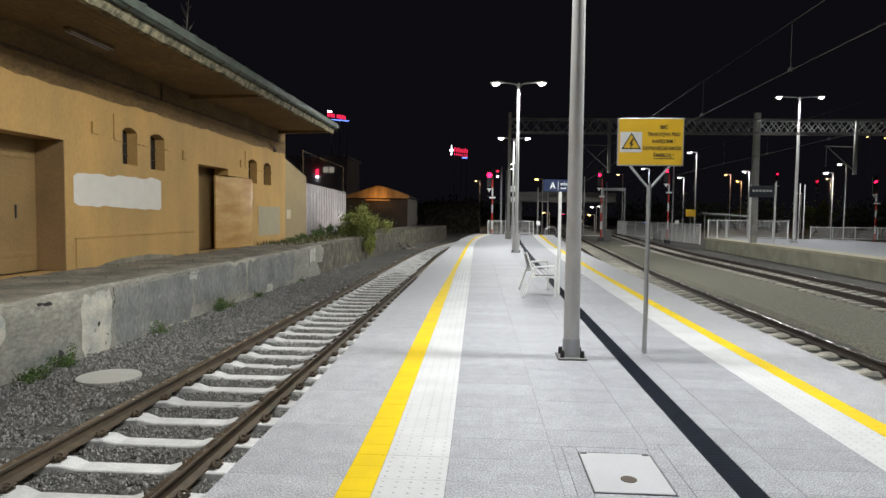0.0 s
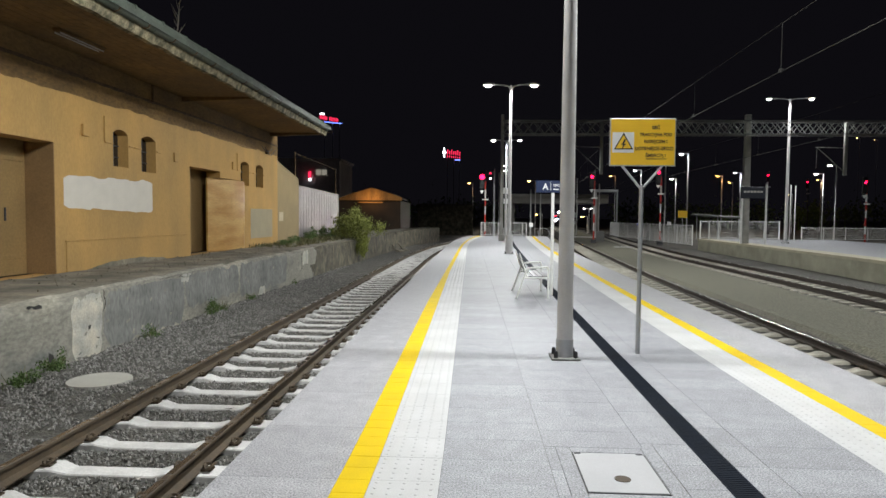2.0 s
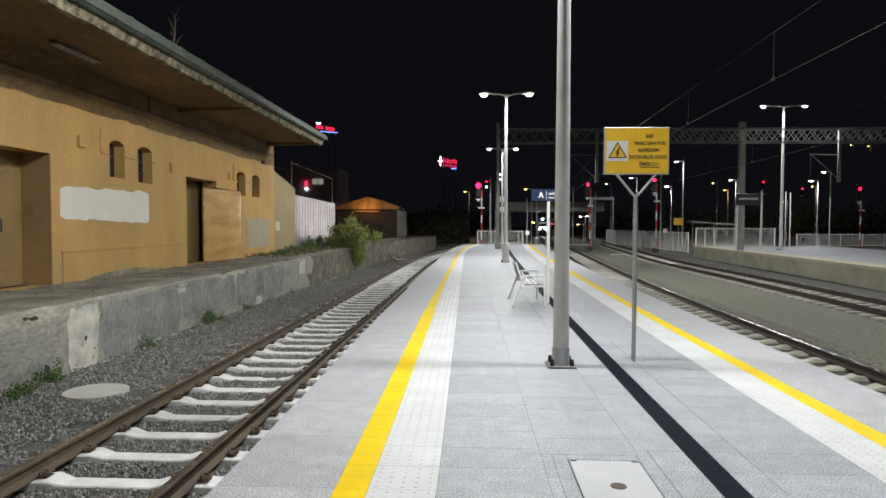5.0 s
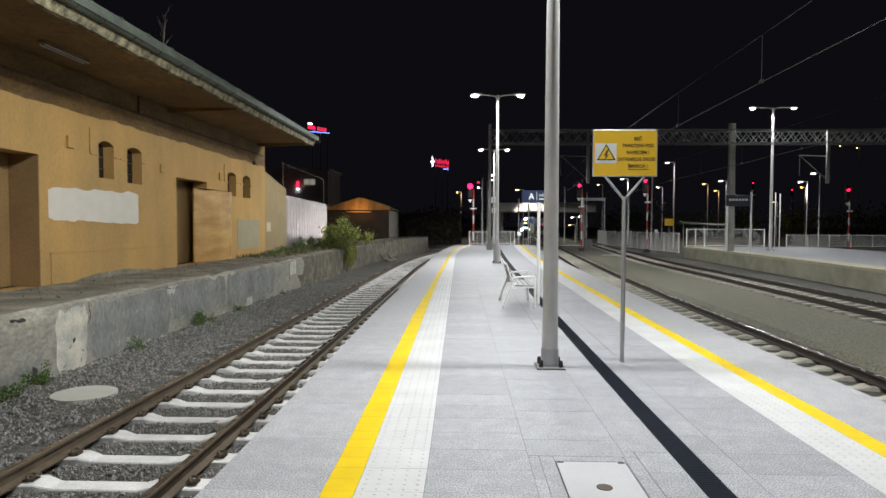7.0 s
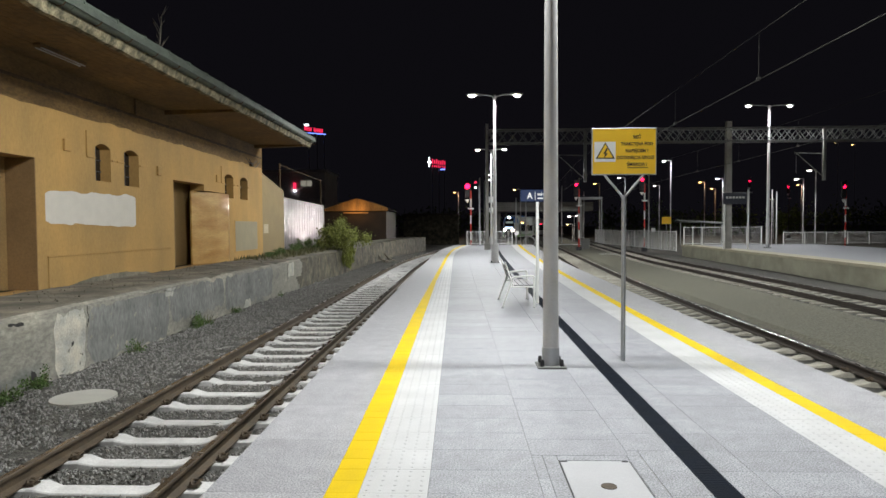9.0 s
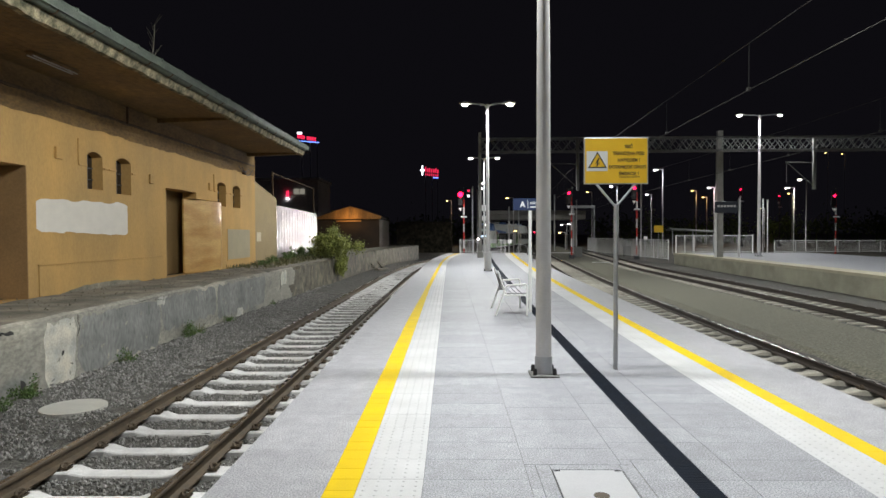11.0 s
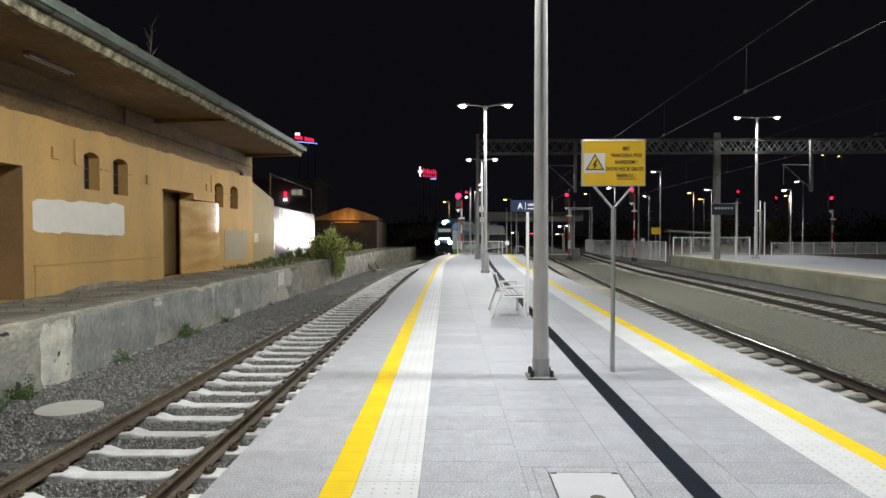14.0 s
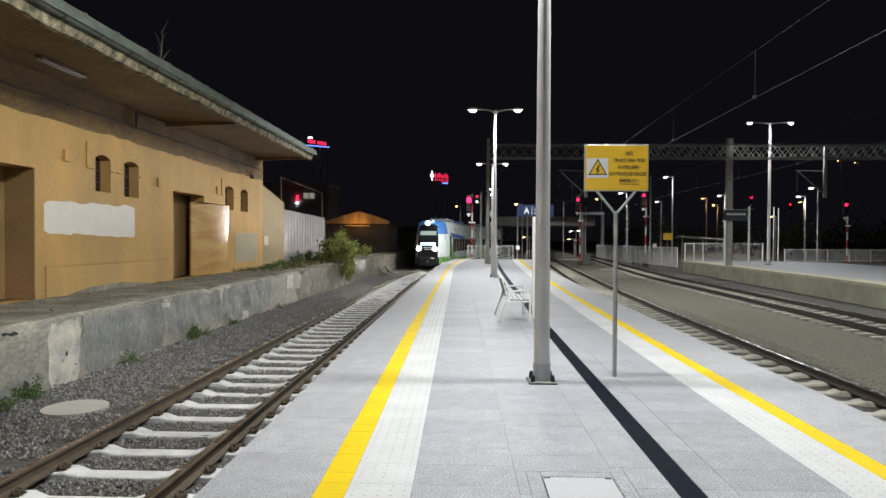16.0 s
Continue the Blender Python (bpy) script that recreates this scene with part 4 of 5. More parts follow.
# ---- bench ----
def bench():
    t = thing("platform_bench", "white steel bench with dark slats on the platform", "bench", at=pose(1.145, 13.99, 0, 0, 0, 90))
    # local: x along the bench, y towards the back
    L = 1.51
    for x in (-L / 2, L / 2):
        part("leg_frame", join(tube((x, 0.325, 0), (x, 0.115, 0.60), 0.021, 0.021, 10), tube((x, 0.115, 0.60), (x, 0.06, 0.635), 0.021, 0.021, 10), tube((x, 0.06, 0.635), (x, -0.30, 0.655), 0.021, 0.021, 10),
                               tube((x, -0.30, 0.655), (x, -0.325, 0.62), 0.021, 0.021, 10), tube((x, -0.325, 0.62), (x, -0.325, 0), 0.021, 0.021, 10), tube((x, 0.17, 0.43), (x, -0.325, 0.43), 0.018, 0.018, 10)), M["whitesteel"], t, smooth=True)
        part("back_post", join(tube((x * 0.97, 0.10, 0.43), (x * 0.97, 0.27, 0.93), 0.018, 0.016, 10)), M["whitesteel"], t, smooth=True)
        part("foot_pad", join(tube((x, 0.325, 0), (x, 0.325, 0.012), 0.035, 0.035, 12), tube((x, -0.325, 0), (x, -0.325, 0.012), 0.035, 0.035, 12)), M["galv"], t)
    for k in range(4):
        y = -0.315 + k * 0.105
        part("seat_slat", box(-L / 2 + 0.02, y, 0.445, L / 2 - 0.02, y + 0.088, 0.470, 0.005), M["slat"], t)
    for k in range(3):
        a = 0.122 + k * 0.036
        z = 0.57 + k * 0.108
        part("back_slat", moved(box(-L / 2 + 0.02, -0.012, -0.042, L / 2 - 0.02, 0.012, 0.042, 0.005), pose(0, a, z, -21)), M["slat"], t)
    return t


bench()


# ---- hatch ----
def hatch():
    x0, x1, y0, y1 = HATCH
    t = thing("inspection_hatch", "grey steel inspection hatch set into the paving", "hatch")
    for q in (box(x0, y0, -0.06, x0 + 0.10, y1, 0.001, 0.004), box(x1 - 0.10, y0, -0.06, x1, y1, 0.001, 0.004), box(x0 + 0.103, y0, -0.06, x1 - 0.103, y0 + 0.10, 0.001, 0.004), box(x0 + 0.103, y1 - 0.10, -0.06, x1 - 0.103, y1, 0.001, 0.004)):
        part("surround", q, M["slab"], t)
    # black sheet nearly flush with the paving; its colour gives the gap's shade
    part("steel_edge", box(x0 + 0.106, y0 + 0.106, -0.05, x1 - 0.106, y1 - 0.106, 0.0005), M["black"], t)
    lid = part("lid", box(x0 + 0.113, y0 + 0.115, 0.0006, x1 - 0.113, y1 - 0.115, 0.004, 0.003), M["cover"], t)
    part("badge", tube((0.952, 4.12, 0.004), (0.952, 4.12, 0.008), 0.052, 0.050, 24), M["rail"], t, "round dull brown badge")
    for xx, yy in ((x0 + 0.118, y1 - 0.142), (x1 - 0.165, y1 - 0.142)):
        part("key_hole", box(xx, yy, 0.002, xx + 0.045, yy + 0.02, 0.0065), M["black"], t)


hatch()

# round concrete cover in the ballast
cover = tagged(part("manhole_cover", join(tube((-5.13, 8.48, -0.80), (-5.13, 8.48, -0.595), 0.42, 0.41, 32)), M["coverpale"]), "round concrete cover lying in the ballast", "manhole cover")

# ---- corrugated fence ----
def sheet_fence():
    t = thing("sheet_fence", "pale corrugated steel fence standing on the dock", "fence")
    y = 30.2
    k = 0
    while y < 39.6:
        y1 = min(y + 1.1, 39.7)
        secs = []
        m = 22
        for i in range(m + 1):
            yy = y + (y1 - y) * i / m
            ph = (yy * 2 * math.pi / 0.275)
            xx = -8.62 + 0.02 * max(-0.6, min(0.6, math.sin(ph))) / 0.6 + (0.004 if k % 2 else 0)
            zt = 3.12 - (yy - 30.2) * 0.014
            secs.append([(xx, yy, 0.48), (xx, yy, zt), (xx - 0.004, yy, zt), (xx - 0.004, yy, 0.48)])
        part("steel_sheet", loft(secs), M["fence"], t)
        y = y1
        k += 1
    for yy in (29.95, 33.6, 36.8, 39.75):
        part("post", tube((-8.72, yy, 0.4), (-8.72, yy, 3.2 - (yy - 30) * 0.014), 0.04, 0.04, 10), M["galv"], t)
    return t


sheet_fence()
wire_pole = thing("wire_pole", "thin dark pole with a slack wire", "pole")
part("pole", tube((-8.9, 31.2, 0.4), (-8.9, 31.2, 4.75), 0.05, 0.04, 10), M["darkbrown"], wire_pole)
part("pole", tube((-8.9, 40.2, 0.4), (-8.9, 40.2, 4.6), 0.05, 0.04, 10), M["darkbrown"], wire_pole)
part("wire", tube((-8.9, 31.2, 4.7), (-8.9, 40.2, 4.55), 0.02, 0.02, 6), M["darkbrown"], wire_pole)


# ---- plants ----
def leaves(n, centre, rad, size, seed):
    g = np.random.default_rng(seed)
    V, F = [], []
    clumps = [np.array(centre) + g.normal(size=3) * np.array(rad) * 0.5 for _ in range(26)]
    for i in range(n):
        c = clumps[g.integers(len(clumps))]
        p = c + g.normal(size=3) * np.array(rad) * 0.21
        m = np.array(Euler(g.random(3) * 6.28).to_matrix())
        s = size * (0.6 + 0.8 * g.random())
        q = np.array([(-0.5, 0, 0), (0, -0.28, 0.05), (0.5, 0, 0), (0, 0.28, 0.05)]) * s @ m.T + p
        o = len(V)
        V += q.tolist()
        F += [(o, o + 1, o + 2, o + 3)]
    return V, F


def bush(x, y, z, rad, n, size, seed, label, hang=0.0):
    t = thing("bush", label, "bush", at=pose(x, y, z))
    g = np.random.default_rng(seed)
    br = []
    for k in range(16):
        a = g.random() * 6.28
        e = np.array([math.cos(a) * rad[0] * g.random(), math.sin(a) * rad[1] * g.random(), rad[2] * (0.8 + g.random())])
        br.append(tube((0, 0, -0.05), tuple(e * 0.5 + np.array([0, 0, 0.1])), 0.02, 0.012, 5))
        br.append(tube(tuple(e * 0.5 + np.array([0, 0, 0.1])), tuple(e), 0.012, 0.004, 5))
    part("stems", join(*br), M["twig"], t)
    part("foliage", leaves(n, (0, 0, rad[2]), rad, size, seed), M["leaf"], t, "dense small green leaves", fix=False)
    if hang:
        part("hanging_foliage", leaves(n // 4, (hang, -0.1, -0.25), (0.25, 0.4, 0.5), size, seed + 9), M["leaf"], t, fix=False)
    return t


bush(-6.30, 33.2, 0.42, (0.76, 0.95, 0.74), 9500, 0.088, 3, "leafy green bush growing at the dock edge", hang=0.35)


def gutter_sapling(y):
    """A thin leafless shoot that has rooted in the gutter."""
    t = thing("dry_sapling", "thin leafless sapling rooted in the roof gutter", "sapling", at=pose(-6.10, y, 5.10))
    g = random.Random(12)
    part("stem", join(tube((0, 0, -0.02), (0.03, 0.05, 0.45), 0.012, 0.009, 6), tube((0.03, 0.05, 0.45), (0.02, 0.12, 0.85), 0.009, 0.006, 6), tube((0.02, 0.12, 0.85), (0.06, 0.28, 1.15), 0.006, 0.003, 6)), M["twigpale"], t)
    for k in range(14):
        z = 0.08 + 0.8 * g.random()
        a = g.uniform(0, 6.28)
        ln = 0.18 + 0.25 * g.random()
        b = (0.02 + math.cos(a) * ln * 0.4, 0.08 + math.sin(a) * ln * 0.5, z + ln * 0.7)
        part("twig", tube((0.02, 0.06 * min(1, z * 2), z), b, 0.005, 0.002, 5), M["twigpale"], t)
    return t


gutter_sapling(12.9)


def grass_patch(name, n, fn, hmin, hmax, label, seed):
    g = np.random.default_rng(seed)
    V, F = [], []
    for i in range(n):
        x, y, z = fn(g)
        h = hmin + (hmax - hmin) * g.random()
        a = g.random() * 6.28
        dx, dy = math.cos(a) * h * 0.35, math.sin(a) * h * 0.35
        w = 0.012 + 0.01 * g.random()
        px, py = -math.sin(a) * w, math.cos(a) * w
        o = len(V)
        V += [(x - px, y - py, z), (x + px, y + py, z), (x + dx * 0.4 + px * 0.7, y + dy * 0.4 + py * 0.7, z + h * 0.65), (x + dx * 0.4 - px * 0.7, y + dy * 0.4 - py * 0.7, z + h * 0.65), (x + dx, y + dy, z + h)]
        F += [(o, o + 1, o + 2, o + 3), (o + 3, o + 2, o + 4)]
    return tagged(part(name, (V, F), M["grass"], fix=False), label, "grass", kind="stuff")


grass_patch("grass", 4200, lambda g: (-8.45 + 1.7 * g.random() ** 2.2, 23.0 + 17 * g.random() ** 0.8, 0.46), 0.02, 0.20, "rough grass on the dock by the fence", 1)
for x, y, n, h in ((-6.10, 9.9, 280, 0.34), (-6.05, 9.0, 200, 0.28), (-6.1, 12.9, 140, 0.28), (-6.1, 16.0, 260, 0.40), (-6.1, 16.6, 170, 0.3), (-6.1, 18.9, 170, 0.26), (-6.1, 23.5, 80, 0.24)):
    weed = thing("weed_tuft", "green leafy weed at the foot of the dock", "plant", "weeds", at=pose(x, y * 0.91, -1.0 + rise(y)))
    g = np.random.default_rng(int(y * 10))
    part("stems", join(*[tube((0.04 * g.normal(), 0.1 * g.normal(), -0.03), (0.09 * g.normal(), 0.17 * g.normal(), h * (0.6 + 0.6 * g.random())), 0.006, 0.003, 4) for _ in range(12)]), M["grass"], weed)
    part("foliage", leaves(n * 4, (0, 0, h * 0.45), (0.13, 0.24, h * 0.5), 0.036, int(y * 7)), M["weedleaf"], weed, fix=False)

for x, y, n, h in ((-8.05, 28.2, 200, 0.3), (-8.15, 30.8, 260, 0.42), (-8.2, 32.2, 300, 0.55), (-8.1, 33.8, 320, 0.6), (-8.0, 35.4, 300, 0.5), (-7.7, 25.6, 180, 0.22)):
    weed = thing("weed_tuft", "dusty green weeds on the dock before the fence", "plant", "weeds on the dock", at=pose(x, y, 0.46))
    g = np.random.default_rng(int(y * 10))
    part("stems", join(*[tube((0.06 * g.normal(), 0.25 * g.normal(), -0.03), (0.12 * g.normal(), 0.4 * g.normal(), h * (0.6 + 0.6 * g.random())), 0.007, 0.003, 4) for _ in range(14)]), M["grass"], weed)
    part("foliage", leaves(n * 4, (0, 0, h * 0.42), (0.2, 0.55, h * 0.5), 0.05, int(y * 7)), M["weedleaf"], weed, fix=False)

scatter("ballast_stones", 44000, lambda y: -6.15, lambda y: plat(-1.68, y), 3.2, 26, -0.985, 0.011, 0.029, M["stone"], "loose crushed stones of the ballast",
        skip=lambda x, y: (abs(x - c1(y)) < 1.28 and ((y + 3.7) % 0.67 < 0.14 or (y + 3.7) % 0.67 > 0.53)) or abs(abs(x - c1(y)) - 0.753) < 0.1 or math.hypot(x + 5.13, y - 8.48) < 0.43)
scatter("rubble", 260, lambda y: -6.22, lambda y: -5.95, 7, 30, -0.985, 0.02, 0.06, M["stone"], "broken concrete rubble along the dock foot", power=1.0)
scatter("dock_debris", 420, lambda y: -8.2, lambda y: -6.45, 6, 26, 0.41, 0.007, 0.022, M["docktop"], "small debris lying on the dock", power=1.0)


# ---- overhead line ----
def lattice(x0, x1, y, z0, z1, w, step):
    p = []
    for z in (z0, z1):
        for yy in (y - w / 2, y + w / 2):
            p.append(box(x0, yy - 0.035, z - 0.04, x1, yy + 0.035, z + 0.04))
    n = int((x1 - x0) / step)
    for k in range(n):
        a, b = x0 + k * step, x0 + (k + 1) * step
        for yy in (y - w / 2, y + w / 2):
            p.append(tube((a, yy, z0), (b, yy, z1), 0.022, n=5))
            p.append(tube((a, yy, z1), (b, yy, z0), 0.022, n=5))
    return join(*p)


gantry = thing("overhead_line_gantry", "grey lattice gantry spanning the tracks", "gantry")
GY = 45.5
part("truss", lattice(1.7, 38, GY, 7.42, 8.33, 0.8, 0.72), M["truss"], gantry, "grey lattice truss")
for x in (1.7, 18.42, 38):
    part("mast", loft([[(x - w, GY - w, z), (x + w, GY - w, z), (x + w, GY + w, z), (x - w, GY + w, z)] for z, w in ((-1.0, 0.21 if x > 10 else 0.11), (8.8, 0.17 if x > 10 else 0.10))]), M["concrete"], gantry)
    part("foot", box(x - 0.20, GY - 0.25, -1.0, x + 0.20, GY + 0.25, 0.45, 0.03), M["concrete"], gantry)
for x in (8.55, 24.95):
    part("drop_post", box(x - 0.09, GY - 0.09, 4.7, x + 0.09, GY + 0.09, 8.3), M["gantry"], gantry)
    part("cantilever", join(tube((x, GY, 6.55), (x - 2.0, GY, 6.6), 0.03, n=6), tube((x, GY, 4.9), (x - 1.9, GY, 6.6), 0.025, n=6), tube((x - 1.9, GY, 6.6), (x - 1.9, GY, 5.2), 0.015, n=5)), M["gantry"], gantry)


def wires(cf, label):
    t = thing("overhead_wire", label, "overhead wire", group="overhead wires")
    for z, sag, r in ((4.70, 0.0, 0.009), (5.85, 0.35, 0.008)):
        rings = []
        for q in frange(-10, 170, 4.0):
            zq = z - sag * math.sin(math.pi * (((q - GY) % 60) / 60)) + sag * 0.5
            rings.append([(cf(q) + r * math.cos(a * math.pi / 3), q, zq + r * math.sin(a * math.pi / 3)) for a in range(6)])
        part("contact_wire" if z < 5 else "carrier_wire", loft(rings), M["wire"], t)
    for y in frange(2, 90, 6.0):
        zz = 5.85 - 0.35 * math.sin(math.pi * (((y - GY) % 60) / 60)) + 0.17
        part("dropper", join(tube((cf(y), y, 4.70), (cf(y), y, zz), 0.004, n=4), box(cf(y) - 0.03, y - 0.05, 4.68, cf(y) + 0.03, y + 0.05, 4.75)), M["wire"], t)
    return t


wires(c2, "overhead contact and carrier wires above the main track")
wires(c3, "overhead wires above the third track")


# ---- signals ----
def signal(x, y, zlamp, label, big=False, striped=True):
    t = thing("railway_signal", label, "signal", group="railway signals", at=pose(x, y, -1.0))
    h = zlamp + 1.0
    n = 7
    for k in range(n):
        a, b = 0.5 + (h - 0.9) * k / n, 0.5 + (h - 0.9) * (k + 1) / n
        part("mast_band", tube((0, 0, a), (0, 0, b), 0.08, 0.08, 12), (M["red"] if k % 2 == 0 else M["whitesteel"]) if striped else M["darksteel"], t)
    part("foot", box(-0.25, -0.25, 0, 0.25, 0.25, 0.5, 0.03), M["darksteel"], t)
    part("upper_mast", tube((0, 0, h - 0.4), (0, 0, h + 0.7), 0.06, 0.06, 10), M["darksteel"], t)
    head = part("signal_head", box(-0.55, -0.3, h - 1.1, -0.1, -0.06, h + 0.5, 0.05), M["black"], t)
    r = 0.25 if big else 0.15
    part("red_lens", tube((-0.32, -0.30, h), (-0.32, -0.33, h), r, r * 0.9, 18), M["redlight"], head, "glowing red lens")
    part("hood", loft([[(-0.32 + q * math.cos(a), yy, h + q * math.sin(a)) for a in [math.pi * k / 10 for k in range(11)]] + [(-0.32 + (q + 0.02) * math.cos(a), yy, h + (q + 0.02) * math.sin(a)) for a in [math.pi - math.pi * k / 10 for k in range(11)]] for yy, q in ((-0.30, r + 0.02), (-0.55, r + 0.02))]), M["black"], head)
    part("marker_plate", loft([[(-0.55, yy, h - 1.25), (-0.1, yy, h - 1.25), (-0.32, yy, h - 1.6)] for yy in (-0.2, -0.18)]), M["signwhite"], t, "white triangular plate")
    part("lower_plate", box(-0.30, -0.12, h - 2.2, 0.30, -0.09, h - 2.05), M["signwhite"], t)
    return t


def hit_at(px, py, y):
    """A point at depth y, from how far it lies right of and above the far vanishing point, in thousandths."""
    return px * y / 1000.0, 1.69 + py * y / 1000.0


signal(0.75, 62.0, 5.45, "railway signal showing red on a red and white mast", big=True)
for dx, up, y in ((174, 62, 66), (274, 69, 66), (436, 66, 120), (494, 56, 125), (577, 56, 66)):
    x, z = hit_at(dx, up, y)
    signal(x + 0.3, y, z, "far railway signal showing a red light", striped=y < 100)

indicator = thing("route_indicator", "slim mast with small red and white indicator lights", "signal", at=pose(1.22, 62.3, -1.0))
part("mast", tube((0.35, 0, 0), (0.35, 0, 7.1), 0.06, 0.05, 10), M["galv"], indicator)
for dz, w, mn in ((6.85, 0.22, "redneon"), (6.35, 0.18, "whiteneon")):
    bx = part("indicator_box", box(-0.2, 0.0, dz - 0.14, 0.28, 0.2, dz + 0.14, 0.01), M["black"], indicator)
    part("light", box(-w / 2, -0.02, dz - 0.09, w / 2, -0.002, dz + 0.09), M[mn], bx)

# ---- fences at the platform ends ----
def panel_fence(name, pts, h, z, label, mesh_bars=0.11, post_r=0.035, bar_r=0.008, steel="whitesteel"):
    t = thing(name, label, "fence")
    for (xa, ya), (xb, yb) in zip(pts[:-1], pts[1:]):
        L = math.hypot(xb - xa, yb - ya)
        fr = [tube((xa, ya, z + 0.1), (xb, yb, z + 0.1), 0.02, n=6), tube((xa, ya, z + h), (xb, yb, z + h), 0.025, n=6)]
        for q in fr:
            part("rail", q, M[steel], t)
        bars = []
        m = int(L / mesh_bars)
        for k in range(1, m):
            q = k / m
            bars.append(tube((xa + (xb - xa) * q, ya + (yb - ya) * q, z + 0.1), (xa + (xb - xa) * q, ya + (yb - ya) * q, z + h), bar_r, n=4, caps=False))
        for k in range(1, 6 if bar_r < 0.006 else 1):
            zz = z + 0.1 + (h - 0.1) * k / 6
            bars.append(tube((xa, ya, zz), (xb, yb, zz), bar_r, n=4, caps=False))
        part("mesh_infill", join(*bars), M[steel], t)
        for xx, yy in ((xa, ya), (xb, yb)):
            part("post", tube((xx, yy, z), (xx, yy, z + h + 0.05), post_r, n=8), M["whitesteel"], t)
    return t


panel_fence("end_fence", [(0.35, 56.7), (1.54, 56.7), (2.2, 56.7)], 1.15, 0.0, "white steel fence at the platform end")
panel_fence("end_gate", [(2.9, 56.7), (3.95, 56.7), (4.3, 56.7)], 1.15, 0.0, "white steel gate at the platform end")
panel_fence("far_fence", [(18.5, 54.6), (19.2, 54.5), (19.97, 54.5), (22.07, 54.4), (23.6, 54.4), (24.8, 54.4)], 1.45, 0.0, "white steel mesh fence on the far platform", 0.085, 0.05, 0.0042)
panel_fence("far_fence", [(18.0, 55.0), (17.8, 58.5), (17.6, 62), (17.4, 66), (17.2, 70), (17.05, 74), (16.9, 78), (17.2, 82), (17.5, 86)], 1.7, -0.6, "long grey wire mesh fence beyond the far platform", 0.10, 0.04, 0.0058, "whitesteel")
panel_fence("far_fence", [(26.6 + 1.75 * k, 54.4) for k in range(12)], 1.0, 0.0, "grey wire mesh fence along the back of the far platform", 0.07, 0.035, 0.0045, "whitesteel")
# ---- train ----
TL, TW, TZ = 21.0, 1.42, 4.10


def train_body(front):
    """Cross sections along y; the nose looks towards -y, wheels at z = 0."""
    def ring(y, w, zb, zt, lean=0.0):
        pts = [(-w, zb), (-w * 1.0, 1.0), (-w, 2.2), (-w * 0.94, 2.9), (-w * 0.80, zt - 0.22), (-w * 0.55, zt - 0.05), (0, zt), (w * 0.55, zt - 0.05), (w * 0.80, zt - 0.22), (w * 0.94, 2.9), (w, 2.2), (w, 1.0), (w, zb)]
        return [(x, y + lean * max(0, z - 1.1), z) for x, z in pts]
    if front:
        return [ring(0.0, 0.86, 0.45, 3.60, 0.22), ring(0.10, 0.95, 0.40, 3.75, 0.22), ring(0.9, 1.24, 0.38, 3.98, 0.08), ring(2.2, TW, 0.36, TZ), ring(TL, TW, 0.36, TZ)]
    return [ring(0.0, TW, 0.36, TZ), ring(TL, TW, 0.36, TZ)]


def ring_of(x, y, z, r, n=18):
    return [(x + r * math.cos(2 * math.pi * k / n), y, z + r * math.sin(2 * math.pi * k / n)) for k in range(n)]


def projector(t, name, x, y, z):
    """A headlight: a housing with a bore, a small fierce source at its back and a bright rim round the front."""
    h = part(name, loft([ring_of(x, y + 0.45, z, 0.038), ring_of(x, y, z, 0.038), ring_of(x, y, z, 0.18), ring_of(x, y + 0.7, z, 0.19)], caps=False), M["traindark"], t, "black headlight housing", fix=False)
    part("source", loft([ring_of(x, y + 0.44, z, 0.028), ring_of(x, y + 0.43, z, 0.028)]), M["headlight"], h, "fierce white light source")
    part("rim", loft([ring_of(x, y - 0.004, z, 0.040), ring_of(x, y - 0.004, z, 0.17), ring_of(x, y - 0.012, z, 0.165), ring_of(x, y - 0.012, z, 0.044), ring_of(x, y - 0.004, z, 0.040)], caps=False), M["headglow"], h, "glaring white headlight rim")


